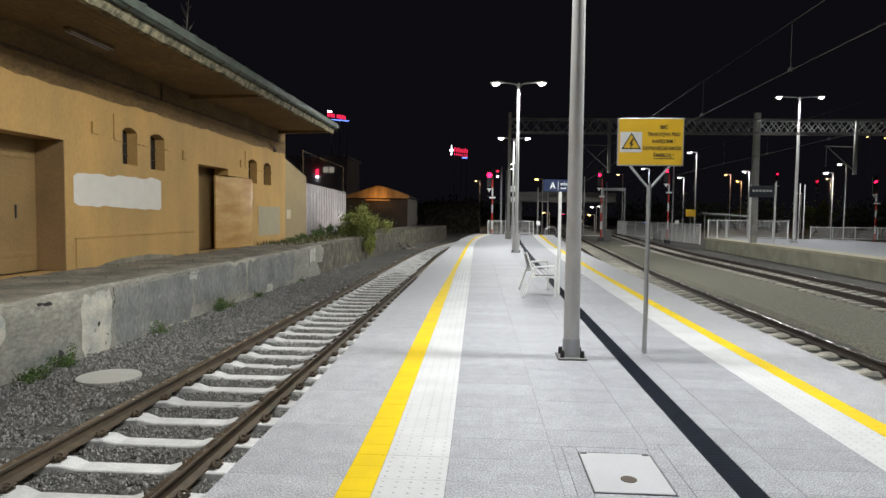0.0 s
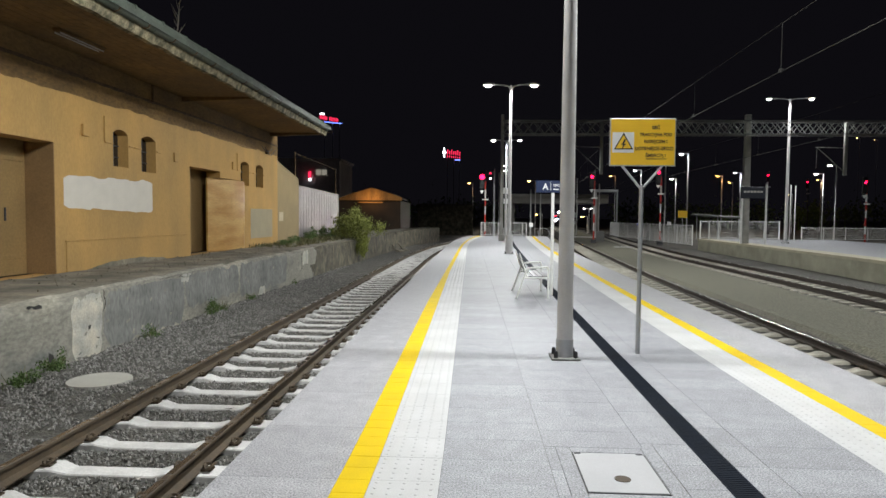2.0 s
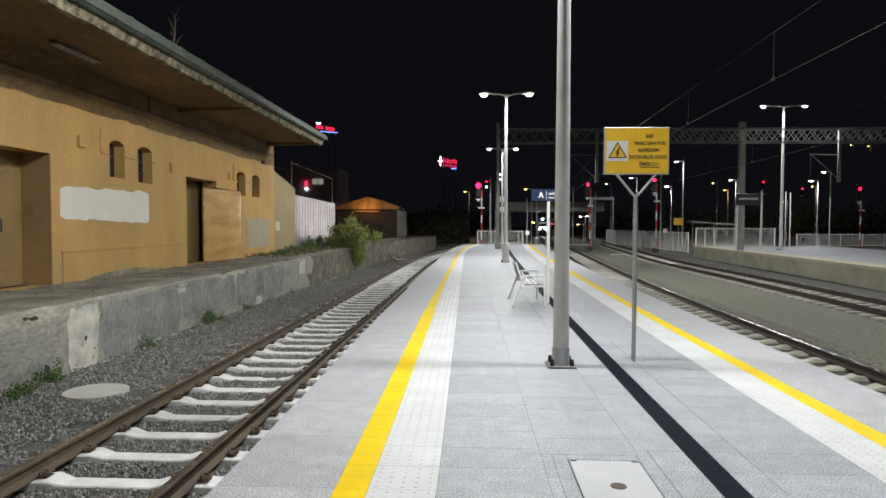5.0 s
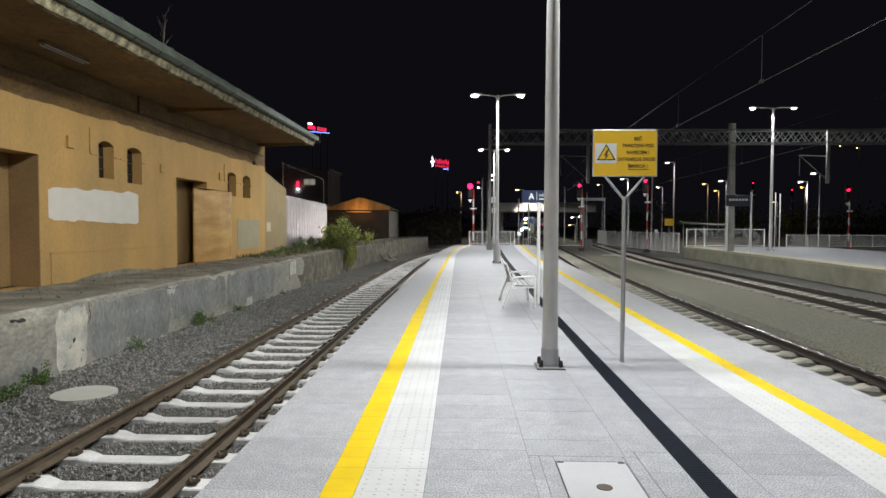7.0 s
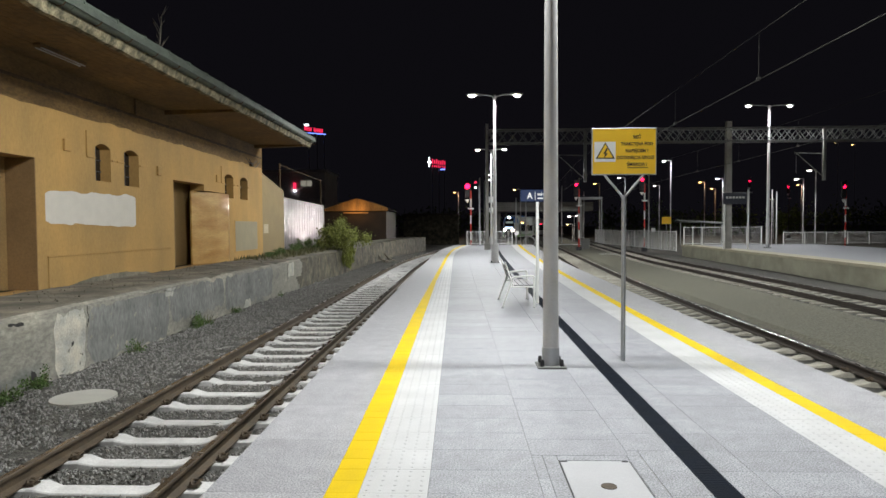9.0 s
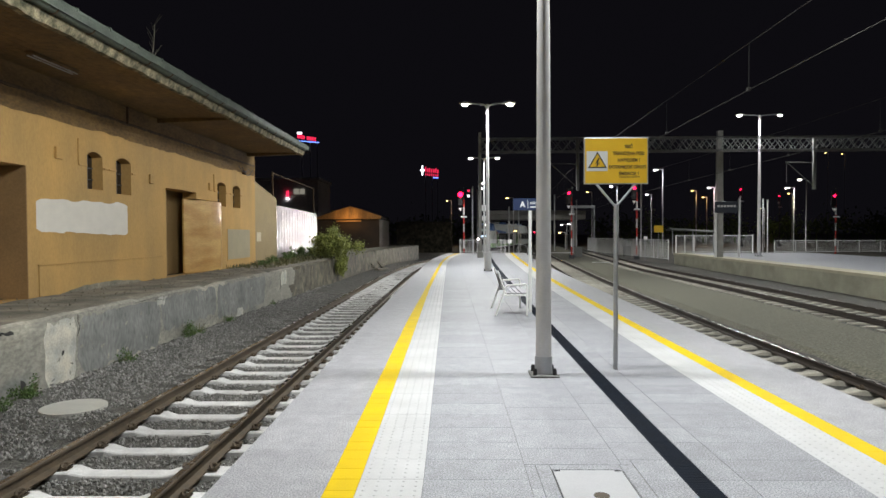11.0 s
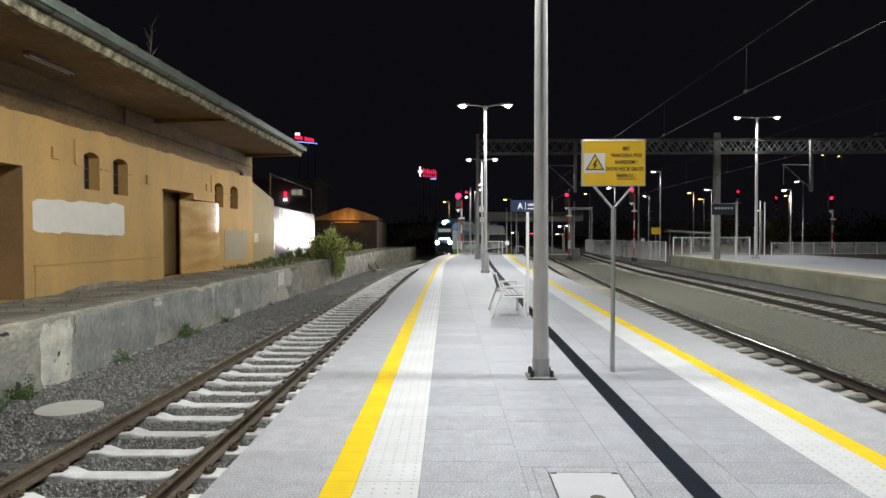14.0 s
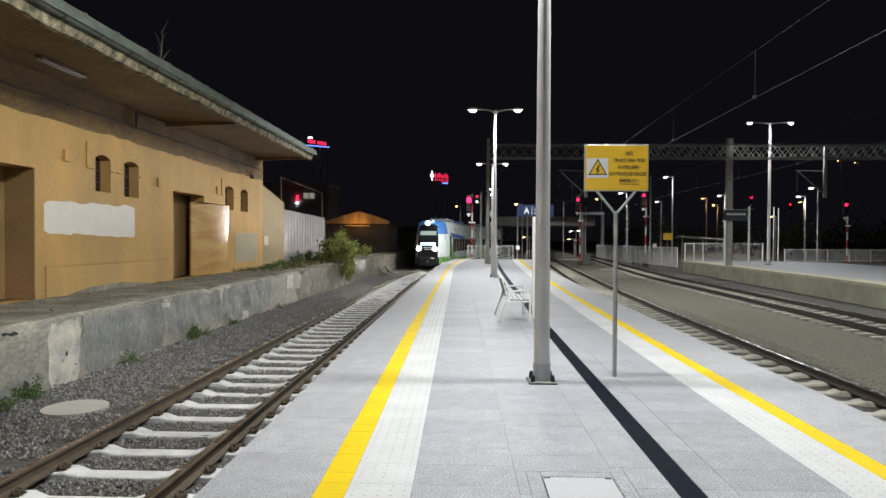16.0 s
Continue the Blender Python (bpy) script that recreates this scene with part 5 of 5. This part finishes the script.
def train_car(front, label):
    t = thing("railcar", label, "train", group="train cars")
    me = mesh("body", loft(train_body(front)), [M["trainwhite"], M["traingreen"], M["trainblue"], M["traindark"]], smooth=False)
    for p in me.polygons:
        c = p.center
        if front and c.y < 2.2:
            p.material_index = 2 if c.z > 2.95 else (1 if c.z < 1.0 else 0)
        if front and (c.y < 0.12 or (p.normal.y < -0.75 and abs(p.normal.x) < 0.5)):
            p.material_index = 3
        if c.z < 0.5:
            p.material_index = 3
    part("body", me, None, t)
    # swept green flash and dark window band on both sides
    for s in (-1, 1):
        x = s * (TW + 0.006)
        part("green_flash", loft([[(xx, 2.3, 0.6), (xx, 6.5, 0.6), (xx, 4.2, 2.0), (xx, 2.6, 2.85), (xx, 2.25, 2.85), (xx, 2.9, 1.9)] for xx in (x - s * 0.02, x)]), M["traingreen"], t)
        if front:
            part("pillar_flash", loft([[(xx, 2.22, 3.0), (xx, 2.75, 3.0), (xx, 3.7, 2.6), (xx, 3.75, 1.0), (xx, 3.2, 0.75), (xx, 2.5, 0.62), (xx, 2.22, 0.62)] for xx in (x - s * 0.03, x - s * 0.004)]), M["trainwhite"], t)
            part("blue_sweep", loft([[(xx, 2.3, 3.05), (xx, 3.0, 3.05), (xx, 12.0, 2.75), (xx, 12.0, 2.52), (xx, 4.6, 2.58), (xx, 3.9, 2.72)] for xx in (x - s * 0.02, x + s * 0.002)]), M["trainblue"], t)
            part("green_skirt", loft([[(xx, 3.4, 0.5), (xx, TL - 1, 0.5), (xx, TL - 1, 0.8), (xx, 5.0, 0.8)] for xx in (x - s * 0.02, x + s * 0.002)]), M["traingreen"], t)
        part("cab_door", box(min(x, x - s * 0.03), 2.75, 0.95, max(x, x - s * 0.03) + 0.002, 3.5, 2.75), M["traindark"], t, "dark cab door window")
        y = 4.6
        while y < TL - 1.5:
            part("side_window", box(min(x, x - s * 0.03), y, 1.35, max(x, x - s * 0.03) + 0.002, y + 1.62, 2.5, 0.01), M["traindark"], t)
            y += 1.85
        part("skirt", box(min(s * TW, s * (TW - 0.1)), 2.6, 0.15, max(s * TW, s * (TW - 0.1)), TL - 0.5, 0.36), M["traindark"], t)
    part("roof_unit", box(-0.8, 5, TZ - 0.02, 0.8, 9, TZ + 0.22, 0.06), M["galv"], t)
    part("roof_unit", box(-0.8, 12, TZ - 0.02, 0.8, 16, TZ + 0.2, 0.06), M["trainblue"], t)
    for y in (3.8, TL - 3.2):
        for dy in (-0.95, 0.95):
            for s in (-1, 1):
                part("wheel", tube((s * 0.70, y + dy, 0.42), (s * 0.82, y + dy, 0.42), 0.42, 0.42, 20), M["darksteel"], t)
    part("underframe", box(-1.1, 1.2, 0.22, 1.1, TL - 0.3, 0.45), M["traindark"], t)
    if front:
        part("windscreen", loft([[(-0.76, 0.235 - o, 2.24), (0.76, 0.235 - o, 2.24), (0.72, 0.45 - o, 3.2), (-0.72, 0.45 - o, 3.2)] for o in (0.0, 0.05)]), M["darkglass"], t, "dark windscreen")
        part("lit_blind", loft([[(-0.66, 0.345 - o, 2.8), (0.66, 0.345 - o, 2.8), (0.69, 0.42 - o, 3.14), (-0.69, 0.42 - o, 3.14)] for o in (0.06, 0.07)]), M["cabin"], t, "faintly lit windscreen")
        part("destination_display", box(-0.60, 0.10, 1.98, 0.60, 0.26, 2.18, 0.01), M["display"], t, "glowing blue white display")
        part("bumper", box(-0.8, -0.15, 0.28, 0.8, 0.4, 0.95, 0.08), M["traindark"], t)
        part("coupler", tube((0, -0.55, 0.6), (0, 0.1, 0.6), 0.11, 0.13, 12), M["darksteel"], t)
        for s in (-1, 1):
            projector(t, "headlight", s * 0.68, -0.30, 1.68)
        projector(t, "top_light", 0.0, 0.16, 3.80)
        part("printed_bars", join(box(-0.35, 0.05, 1.74, 0.35, 0.2, 1.82), box(-0.25, 0.03, 1.6, 0.25, 0.2, 1.66)), M["signwhite"], t)
    return t


car_a = train_car(True, "blue white and green diesel railcar with glaring headlights")
car_b = train_car(False, "second blue and white railcar of the train")

# seconds and the place of the nose along the track
NOSE = [(0.0, 183.0), (2.0, 166.5), (4.0, 150.0), (6.5, 132.5), (8.0, 121.5), (9.2, 110.5), (11.5, 92.0), (12.5, 83.0), (14.0, 68.3), (15.0, 60.8), (16.0, 53.0)]


def on_track(y):
    """The point of the siding's line at y; beyond the crossover it runs on straight."""
    return Vector((c1(y), y, RAIL))


def back_by(y, d):
    a = on_track(y)
    yy = y + d
    for _ in range(12):
        yy += (d - (on_track(yy) - a).length) * 0.9
    return yy


def car_pose(y0):
    ya = back_by(y0, 3.8)
    yb = back_by(ya, TL - 7.0)
    a, b = on_track(ya), on_track(yb)
    d = (b - a).normalized()
    o = a - d * 3.8
    return pose(o.x, o.y, RAIL, 0, 0, -math.degrees(math.atan2(d.x, d.y)))


def motions():
    ts = [p[0] for p in NOSE]
    vs = [p[1] for p in NOSE]
    rows_a, rows_b = [], []
    for k in range(33):
        s = k * 0.5
        y0 = smooth_at(s, ts, vs)
        rows_a.append((s, car_pose(y0)))
        rows_b.append((s, car_pose(back_by(y0, TL + 0.6))))
    walk(car_a, rows_a)
    walk(car_b, rows_b)


def smooth_at(s, ts, vs):
    """Cubic through the nose's places, with slopes from its neighbours."""
    n = len(ts)
    d = [(vs[min(i + 1, n - 1)] - vs[max(i - 1, 0)]) / (ts[min(i + 1, n - 1)] - ts[max(i - 1, 0)]) for i in range(n)]
    i = max(0, min(n - 2, sum(1 for q in ts if q <= s) - 1))
    h = ts[i + 1] - ts[i]
    u = (s - ts[i]) / h
    return ((2 * u**3 - 3 * u**2 + 1) * vs[i] + (u**3 - 2 * u**2 + u) * h * d[i] + (-2 * u**3 + 3 * u**2) * vs[i + 1] + (u**3 - u**2) * h * d[i + 1])


# ---- far things ----
def wooden_hall():
    t = thing("wooden_shed", "dark wooden shed with an orange lit boarded gable", "shed")
    y, x0, x1 = 62.0, -13.6, -7.2
    xc = (x0 + x1) / 2 + 0.25
    part("wall", box(x0 + 0.2, y, -0.6, x1 - 0.2, y + 9, 3.15), M["darkwood"], t)
    k = x0
    while k < x1 - 0.05:
        a, b = k, min(k + 0.2, x1)
        za, zb = [4.35 - 0.62 * min(1.0, (abs(q - xc) / 3.3) ** 1.25) - 0.42 * (abs(q - xc) / 3.3) for q in (a, b)]
        part("gable_board", loft([[(a, yy, 3.16), (b - 0.012, yy, 3.16), (b - 0.012, yy, max(3.2, zb)), (a, yy, max(3.2, za))] for yy in (y - 0.35, y - 0.38)]), M["wood"], t)
        k += 0.2
    part("roof", loft([[(x0 - 0.1, yy, 3.20), (xc - 1.2, yy, 4.05), (xc, yy, 4.42), (xc + 1.2, yy, 4.05), (x1 + 0.1, yy, 3.20), (xc + 1.2, yy, 3.98), (xc, yy, 4.35), (xc - 1.2, yy, 3.98)] for yy in (y - 0.3, y + 9.2)]), M["darkwood"], t)
    part("beam", box(xc - 1.3, y - 0.6, 2.92, xc + 1.1, y - 0.45, 3.02), M["wood"], t)
    lamp = bpy.data.lights.new("shed_light", "AREA")
    lamp.size, lamp.energy, lamp.color = 0.6, 26, (1.0, 0.62, 0.25)
    ob = new("shed_light", lamp)
    ob.matrix_world = look((xc, y - 1.6, 2.9), (xc, y - 0.3, 4.0))


wooden_hall()
for x, y, w, h, d in ((-32, 121, 12, 13, 12),):
    b = thing("far_building", "dark distant building beyond the railway", "building", group="far buildings", at=pose(x, y, -1.1))
    part("wall", box(-w / 2, 0, 0, w / 2, d, h), M["farwall"], b)
    part("roof", box(-w / 2 - 0.3, -0.3, h, w / 2 + 0.3, d + 0.3, h + 0.5), M["farwall"], b)

rs = thing("wall_sign", "small glowing red sign on a far building", "sign", at=pose(-31.7, 120.8, 8.6))
part("glowing_shape", box(-0.22, -0.1, 0.2, 0.22, 0.15, 1.3), M["redneon"], rs)
part("glowing_shape", box(-0.22, -0.1, -0.3, 0.22, 0.15, 0.0), M["whiteneon"], rs)
lw = thing("lit_windows", "row of dimly lit windows on a far building", "windows", at=pose(-29.6, 120.9, 9.8))
for k in range(2):
    part("pane", box(-0.9 + k * 1.1, -0.05, -0.5, 0.0 + k * 1.1, 0.05, 0.5), M["window"], lw)
def letters_bar(name, label, x, y, z, pieces, parent_label=""):
    t = thing(name, label, "sign", at=pose(x, y, z))
    for a, b, c, d, m in pieces:
        part("glowing_shape", box(a, -0.2, b, c, 0.1, d), M[m], t)
    return t


# roof sign over the distant hotel: red shapes above a blue line
hx, hz = hit_at(-246, 150, 230)
ps = []
for k in range(12):
    if k != 5:
        ps.append((k * 0.57, 0.9 - k * 0.10, k * 0.57 + 0.30, 2.2 - k * 0.10, "redneon"))
ps.append((0.0, 2.4, 1.6, 3.0, "whiteneon"))
for k in range(8):
    ps.append((-1.4 + k * 1.15, -0.05 - 0.1 * k, -0.25 + k * 1.15, 0.18 - 0.1 * k, "blueneon"))
hot = letters_bar("roof_sign", "glowing red roof sign with a blue line", hx, 230, hz - 1, ps)
gx, gz = hit_at(-52, 96, 300)
ps = [(-0.25, -1.5, 0.25, 3.0, "whiteneon"), (-0.9, 0.4, 0.9, 1.2, "whiteneon")]
for k in range(7):
    ps.append((1.3 + k * 0.95, 0.0 - k * 0.1, 1.3 + k * 0.95 + 0.45, (2.2 if k in (0, 2, 5) else 1.7) - k * 0.1, "redneon"))
for k in range(7):
    ps.append((1.3 + k * 0.95, -1.5 - k * 0.12, 1.3 + k * 0.95 + 0.38, -0.5 - k * 0.12, "redneon"))
ps.append((5.0, -2.9, 7.4, -2.45, "blueneon"))
gal = letters_bar("roof_sign", "glowing red shopping centre sign with a white star", gx, 300, gz, ps)

for ob, z0 in ((gal, gz), (hot, hz - 1)):
    for x in (1.5, 4.5, 7.0):
        part("mast", tube((x, 0.3, -z0 - 1.1), (x, 0.3, -0.5), 0.2, 0.15, 8), M["galv"], ob)
low = thing("low_wall", "low dark weathered wall beyond the siding", "wall")
part("wall", box(-9, 97, -1.1, -0.6, 97.4, 3.4, 0.03), M["dockstone"], low)
part("coping", box(-9.1, 96.9, 3.404, -0.5, 97.5, 3.55, 0.03), M["dockstone"], low)
scrap = thing("scrap_pile", "pile of broken timber at the dock foot", "scrap")
for k, (a, b) in enumerate((((-5.9, 44.8, -0.55), (-5.0, 45.5, -0.93)), ((-5.4, 45.4, -0.93), (-5.95, 44.9, -0.35)), ((-5.2, 46.6, -0.95), (-5.8, 47.3, -0.30)), ((-4.9, 47.4, -0.95), (-5.6, 47.0, -0.6)), ((-5.7, 45.6, -0.9), (-4.9, 44.8, -0.9)), ((-5.9, 46.2, -0.85), (-5.0, 46.0, -0.9)), ((-5.5, 45.0, -0.75), (-5.1, 46.3, -0.8)))):
    part("broken_timber", tube(a, b, 0.07, 0.05, 7), M["docktop"], scrap)

crossing = tagged(part("track_crossing", loft([[(c2(y) + 1.6, y, -0.9), (c3(y) - 1.75, y, -0.9), (c3(y) - 1.75, y, -0.84), (c2(y) + 1.6, y, -0.84)] for y in (84, 87)]), M["sleeper"]), "pale concrete walkway across the gravel", "walkway")
cabinet_rows = ((13.2, 70.0), (19.5, 74.0), (12.4, 92.0))
for x, y in cabinet_rows:
    cb = thing("trackside_cabinet", "small grey trackside equipment cabinet", "cabinet", "trackside cabinets", at=pose(x, y, -1.0))
    part("body", box(-0.4, -0.25, 0.1, 0.4, 0.25, 1.2, 0.02), M["gantry"], cb)
    part("lid", box(-0.44, -0.29, 1.204, 0.44, 0.29, 1.26, 0.01), M["gantry"], cb)
    part("plinth", box(-0.42, -0.27, -0.1, 0.42, 0.27, 0.096, 0.01), M["concrete"], cb)
white_line = tagged(part("painted_mark", box(12.0, 57.0, -0.90, 13.6, 57.3, -0.845), M["sleeper"]), "short pale slab lying in the gravel strip", "slab")

# far lamp posts
def far_lamp(dx, up, y, mname, ground_z=-1.0, arm=0.8):
    x, z = hit_at(dx, up, y)
    t = thing("street_lamp", "distant street lamp with a lit head", "street lamp", group="far street lamps", at=pose(x, y, ground_z))
    h = z - ground_z
    part("pole", tube((arm, 0, 0), (arm, 0, h - 0.05), 0.075, 0.05, 8), M["polegrey"], t)
    part("arm", tube((arm, 0, h - 0.05), (0, 0, h + 0.02), 0.04, n=6), M["polegrey"], t)
    part("head", box(-0.34, -0.16, h - 0.08, 0.24, 0.16, h + 0.04, 0.03), M["polegrey"], t)
    if (dx, y) in ((308, 78), (240, 95), (508, 80), (389, 105), (294, 120), (41, 120)):
        head_light(x, y, z - 0.22, 2000)
    elif (dx, y) in ((363, 130), (380, 150), (510, 160), (-13, 140)):
        head_light(x, y, z - 0.22, 900).data.color = (1.0, 0.62, 0.28)
    part("lamp_lens", box(-0.26, -0.16, h - 0.15, 0.12, 0.12, h - 0.085, 0.02), M[mname], t, "glowing lamp lens")


for dx, up, y, mname in ((41, 79, 88, "farled"), (41, 71, 120, "farled"), (80, 56, 90, "sodium"), (-13, 52, 140, "sodium"), (308, 98, 78, "farled"), (240, 73, 95, "farled"),
                         (294, 60, 120, "farled"), (389, 70, 105, "farled"), (363, 65, 130, "sodium"), (508, 69, 80, "farled"), (527, 82, 86, "farled"), (203, 64, 120, "sodium"), (164, 14, 112, "farled"), (175, 15, 118, "farled"), (121, 3, 112, "redlight"), (161, 2, 104, "sodium"),
                         (92, 5, 100, "sodium"), (246, -8, 100, "blueneon"), (467, 38, 120, "sodium"), (380, 55, 150, "sodium"), (590, 120, 210, "sodium"), (565, 122, 215, "sodium"), (510, 60, 160, "sodium")):
    far_lamp(dx, up, y, mname)


# ---- dark woods added beyond the tracks to lift the black horizon ----
def far_woods():
    g = np.random.default_rng(21)
    V, F = [], []
    x = -70.0
    while x < 135:
        y = 172 + 14 * g.random()
        if 11 < x < 37:
            x += 2.5
            continue
        h = 4.5 + 4.0 * g.random()
        V0 = len(V)
        V += [(x - 0.2, y, -1.2), (x + 0.2, y, -1.2), (x + 0.08, y + 0.1, h * 0.7), (x - 0.08, y + 0.1, h * 0.7)]
        F.append((V0, V0 + 1, V0 + 2, V0 + 3))
        for _ in range(170):
            a = np.array([x, y, h * 0.52]) + g.normal(size=3) * np.array([1.7, 1.6, h * 0.24])
            rot = np.array(Euler(g.random(3) * 6.28).to_matrix())
            q = np.array([(-0.5, 0, 0), (0, -0.32, 0.08), (0.5, 0, 0), (0, 0.32, 0.08)]) * (0.5 + 0.6 * g.random()) @ rot.T + a
            o = len(V)
            V += q.tolist()
            F.append((o, o + 1, o + 2, o + 3))
        x += 2.2 + 2.2 * g.random()
    tagged(part("far_woods", (V, F), M["weedleaf"], fix=False), "dark leafy trees added far beyond the tracks", "trees", kind="stuff")


far_woods()


# ---- station name sign on the far platform ----
def name_sign():
    t = thing("station_sign", "dark blue station name sign between two white posts", "sign", at=pose(18.72, 45.0, 0))
    for x in (-0.75, 0.88):
        part("post", tube((x, 0, 0), (x, 0, 3.9 if x < 0 else 4.07), 0.07, n=12), M["whitesteel"], t)
    part("board", box(-0.84, -0.076, 3.08, 0.76, -0.016, 3.86, 0.01), M["namesign"], t)
    for k in range(6):
        part("printed_bar", box(-0.66 + k * 0.22, -0.082, 3.46, -0.50 + k * 0.22, -0.0765, 3.60), M["polegrey"], t)


name_sign()
# ---- viaduct and posts beyond the platforms ----
via = thing("viaduct", "pale concrete road viaduct crossing far off", "bridge")
part("deck", box(6.5, 135, 4.6, 27, 143, 5.7, 0.1), M["viaduct"], via)
part("parapet", box(6.5, 134.9, 5.704, 27, 135.1, 6.5, 0.03), M["viaduct"], via)
for x in (7.4, 25):
    part("pier", box(x - 0.5, 137, -1.1, x + 0.5, 140, 4.6, 0.05), M["viaduct"], via)
# added light without a lamp body, brightens the viaduct
head_light(18, 128, 6.6, 500)
shelter = thing("far_shelter", "low distant shelter with a pale curved roof", "shelter", at=pose(29.5, 90, -1.1))
part("roof", loft([[(x, -1.2, 3.25 - 0.06 * x), (x, 0.0, 3.5 - 0.06 * x), (x, 1.2, 3.25 - 0.06 * x), (x, 1.2, 3.15 - 0.06 * x), (x, 0.0, 3.4 - 0.06 * x), (x, -1.2, 3.15 - 0.06 * x)] for x in (0, 2.2, 4.4, 6.6)]), M["ironsheet"], shelter)
for x in (0.5, 3.3, 6.1):
    part("post", tube((x, 0, 0), (x, 0, 3.36 - 0.06 * x), 0.06, n=8), M["galv"], shelter)
portal = thing("portal_frame", "slim pale steel portal frame over the tracks", "gantry")
for x in (15.4, 18.1):
    part("post", tube((x, 85, -1.1), (x, 85, 5.3), 0.10, n=10), M["galv"], portal)
part("beam", box(15.3, 84.85, 5.0, 18.2, 85.15, 5.35, 0.02), M["galv"], portal)
hoop = thing("safety_hoop", "round steel hoop railing by the platform end", "railing", at=pose(6.0, 58.5, -0.3))
part("ring", join(*[tube((0.5 * math.cos(k * math.pi / 12), 0, 0.5 + 0.5 * math.sin(k * math.pi / 12)), (0.5 * math.cos((k + 1) * math.pi / 12), 0, 0.5 + 0.5 * math.sin((k + 1) * math.pi / 12)), 0.035, n=8) for k in range(24)]), M["galv"], hoop, smooth=True)
part("foot", box(-0.1, -0.1, -0.8, 0.1, 0.1, 0.03), M["galv"], hoop)
for dx, up, y, w in ((83, -12, 58, 0.36), (44, 24, 66, 0.5), (44, 40, 66, 0.6), (292, -8, 68, 0.4)):
    x, z = hit_at(dx, up, y)
    t = thing("small_sign", "small pale plate on a thin post", "sign", "small track signs")
    part("post", tube((x, y + 0.05, -1.1), (x, y + 0.05, z), 0.035, n=8), M["galv"], t)
    part("plate", box(x - w / 2, y - 0.02, z - w / 2, x + w / 2, y + 0.012, z + w / 2, 0.006), M["signwhite"], t)
for dx, up, y in ((26, 74, 75), (33, 68, 78), (82, 42, 72), (97, 36, 75), (152, 60, 95), (285, 100, 76), (408, 55, 80), (471, 52, 82), (478, 50, 84), (186, 52, 110), (250, 52, 105)):
    x, z = hit_at(dx, up, y)
    t = thing("line_pole", "slim grey pole beside the tracks", "pole", "line poles")
    part("shaft", tube((x, y, -1.1), (x, y, z), 0.09, 0.07, n=8), M["polegrey"], t)

notice = thing("notice_board", "small yellow notice board on a post", "sign", at=pose(*([0.0] * 3)))
nx, nz = hit_at(312, 6, 70)
part("post", tube((nx, 70.05, -1.0), (nx, 70.05, nz + 0.3), 0.04, n=8), M["galv"], notice)
part("board", box(nx - 0.5, 69.97, nz - 0.35, nx + 0.5, 70.0, nz + 0.4, 0.006), M["signyellow"], notice)

# ---- pieces of the paving, last ----
slabs()
drain_grate()
motions()
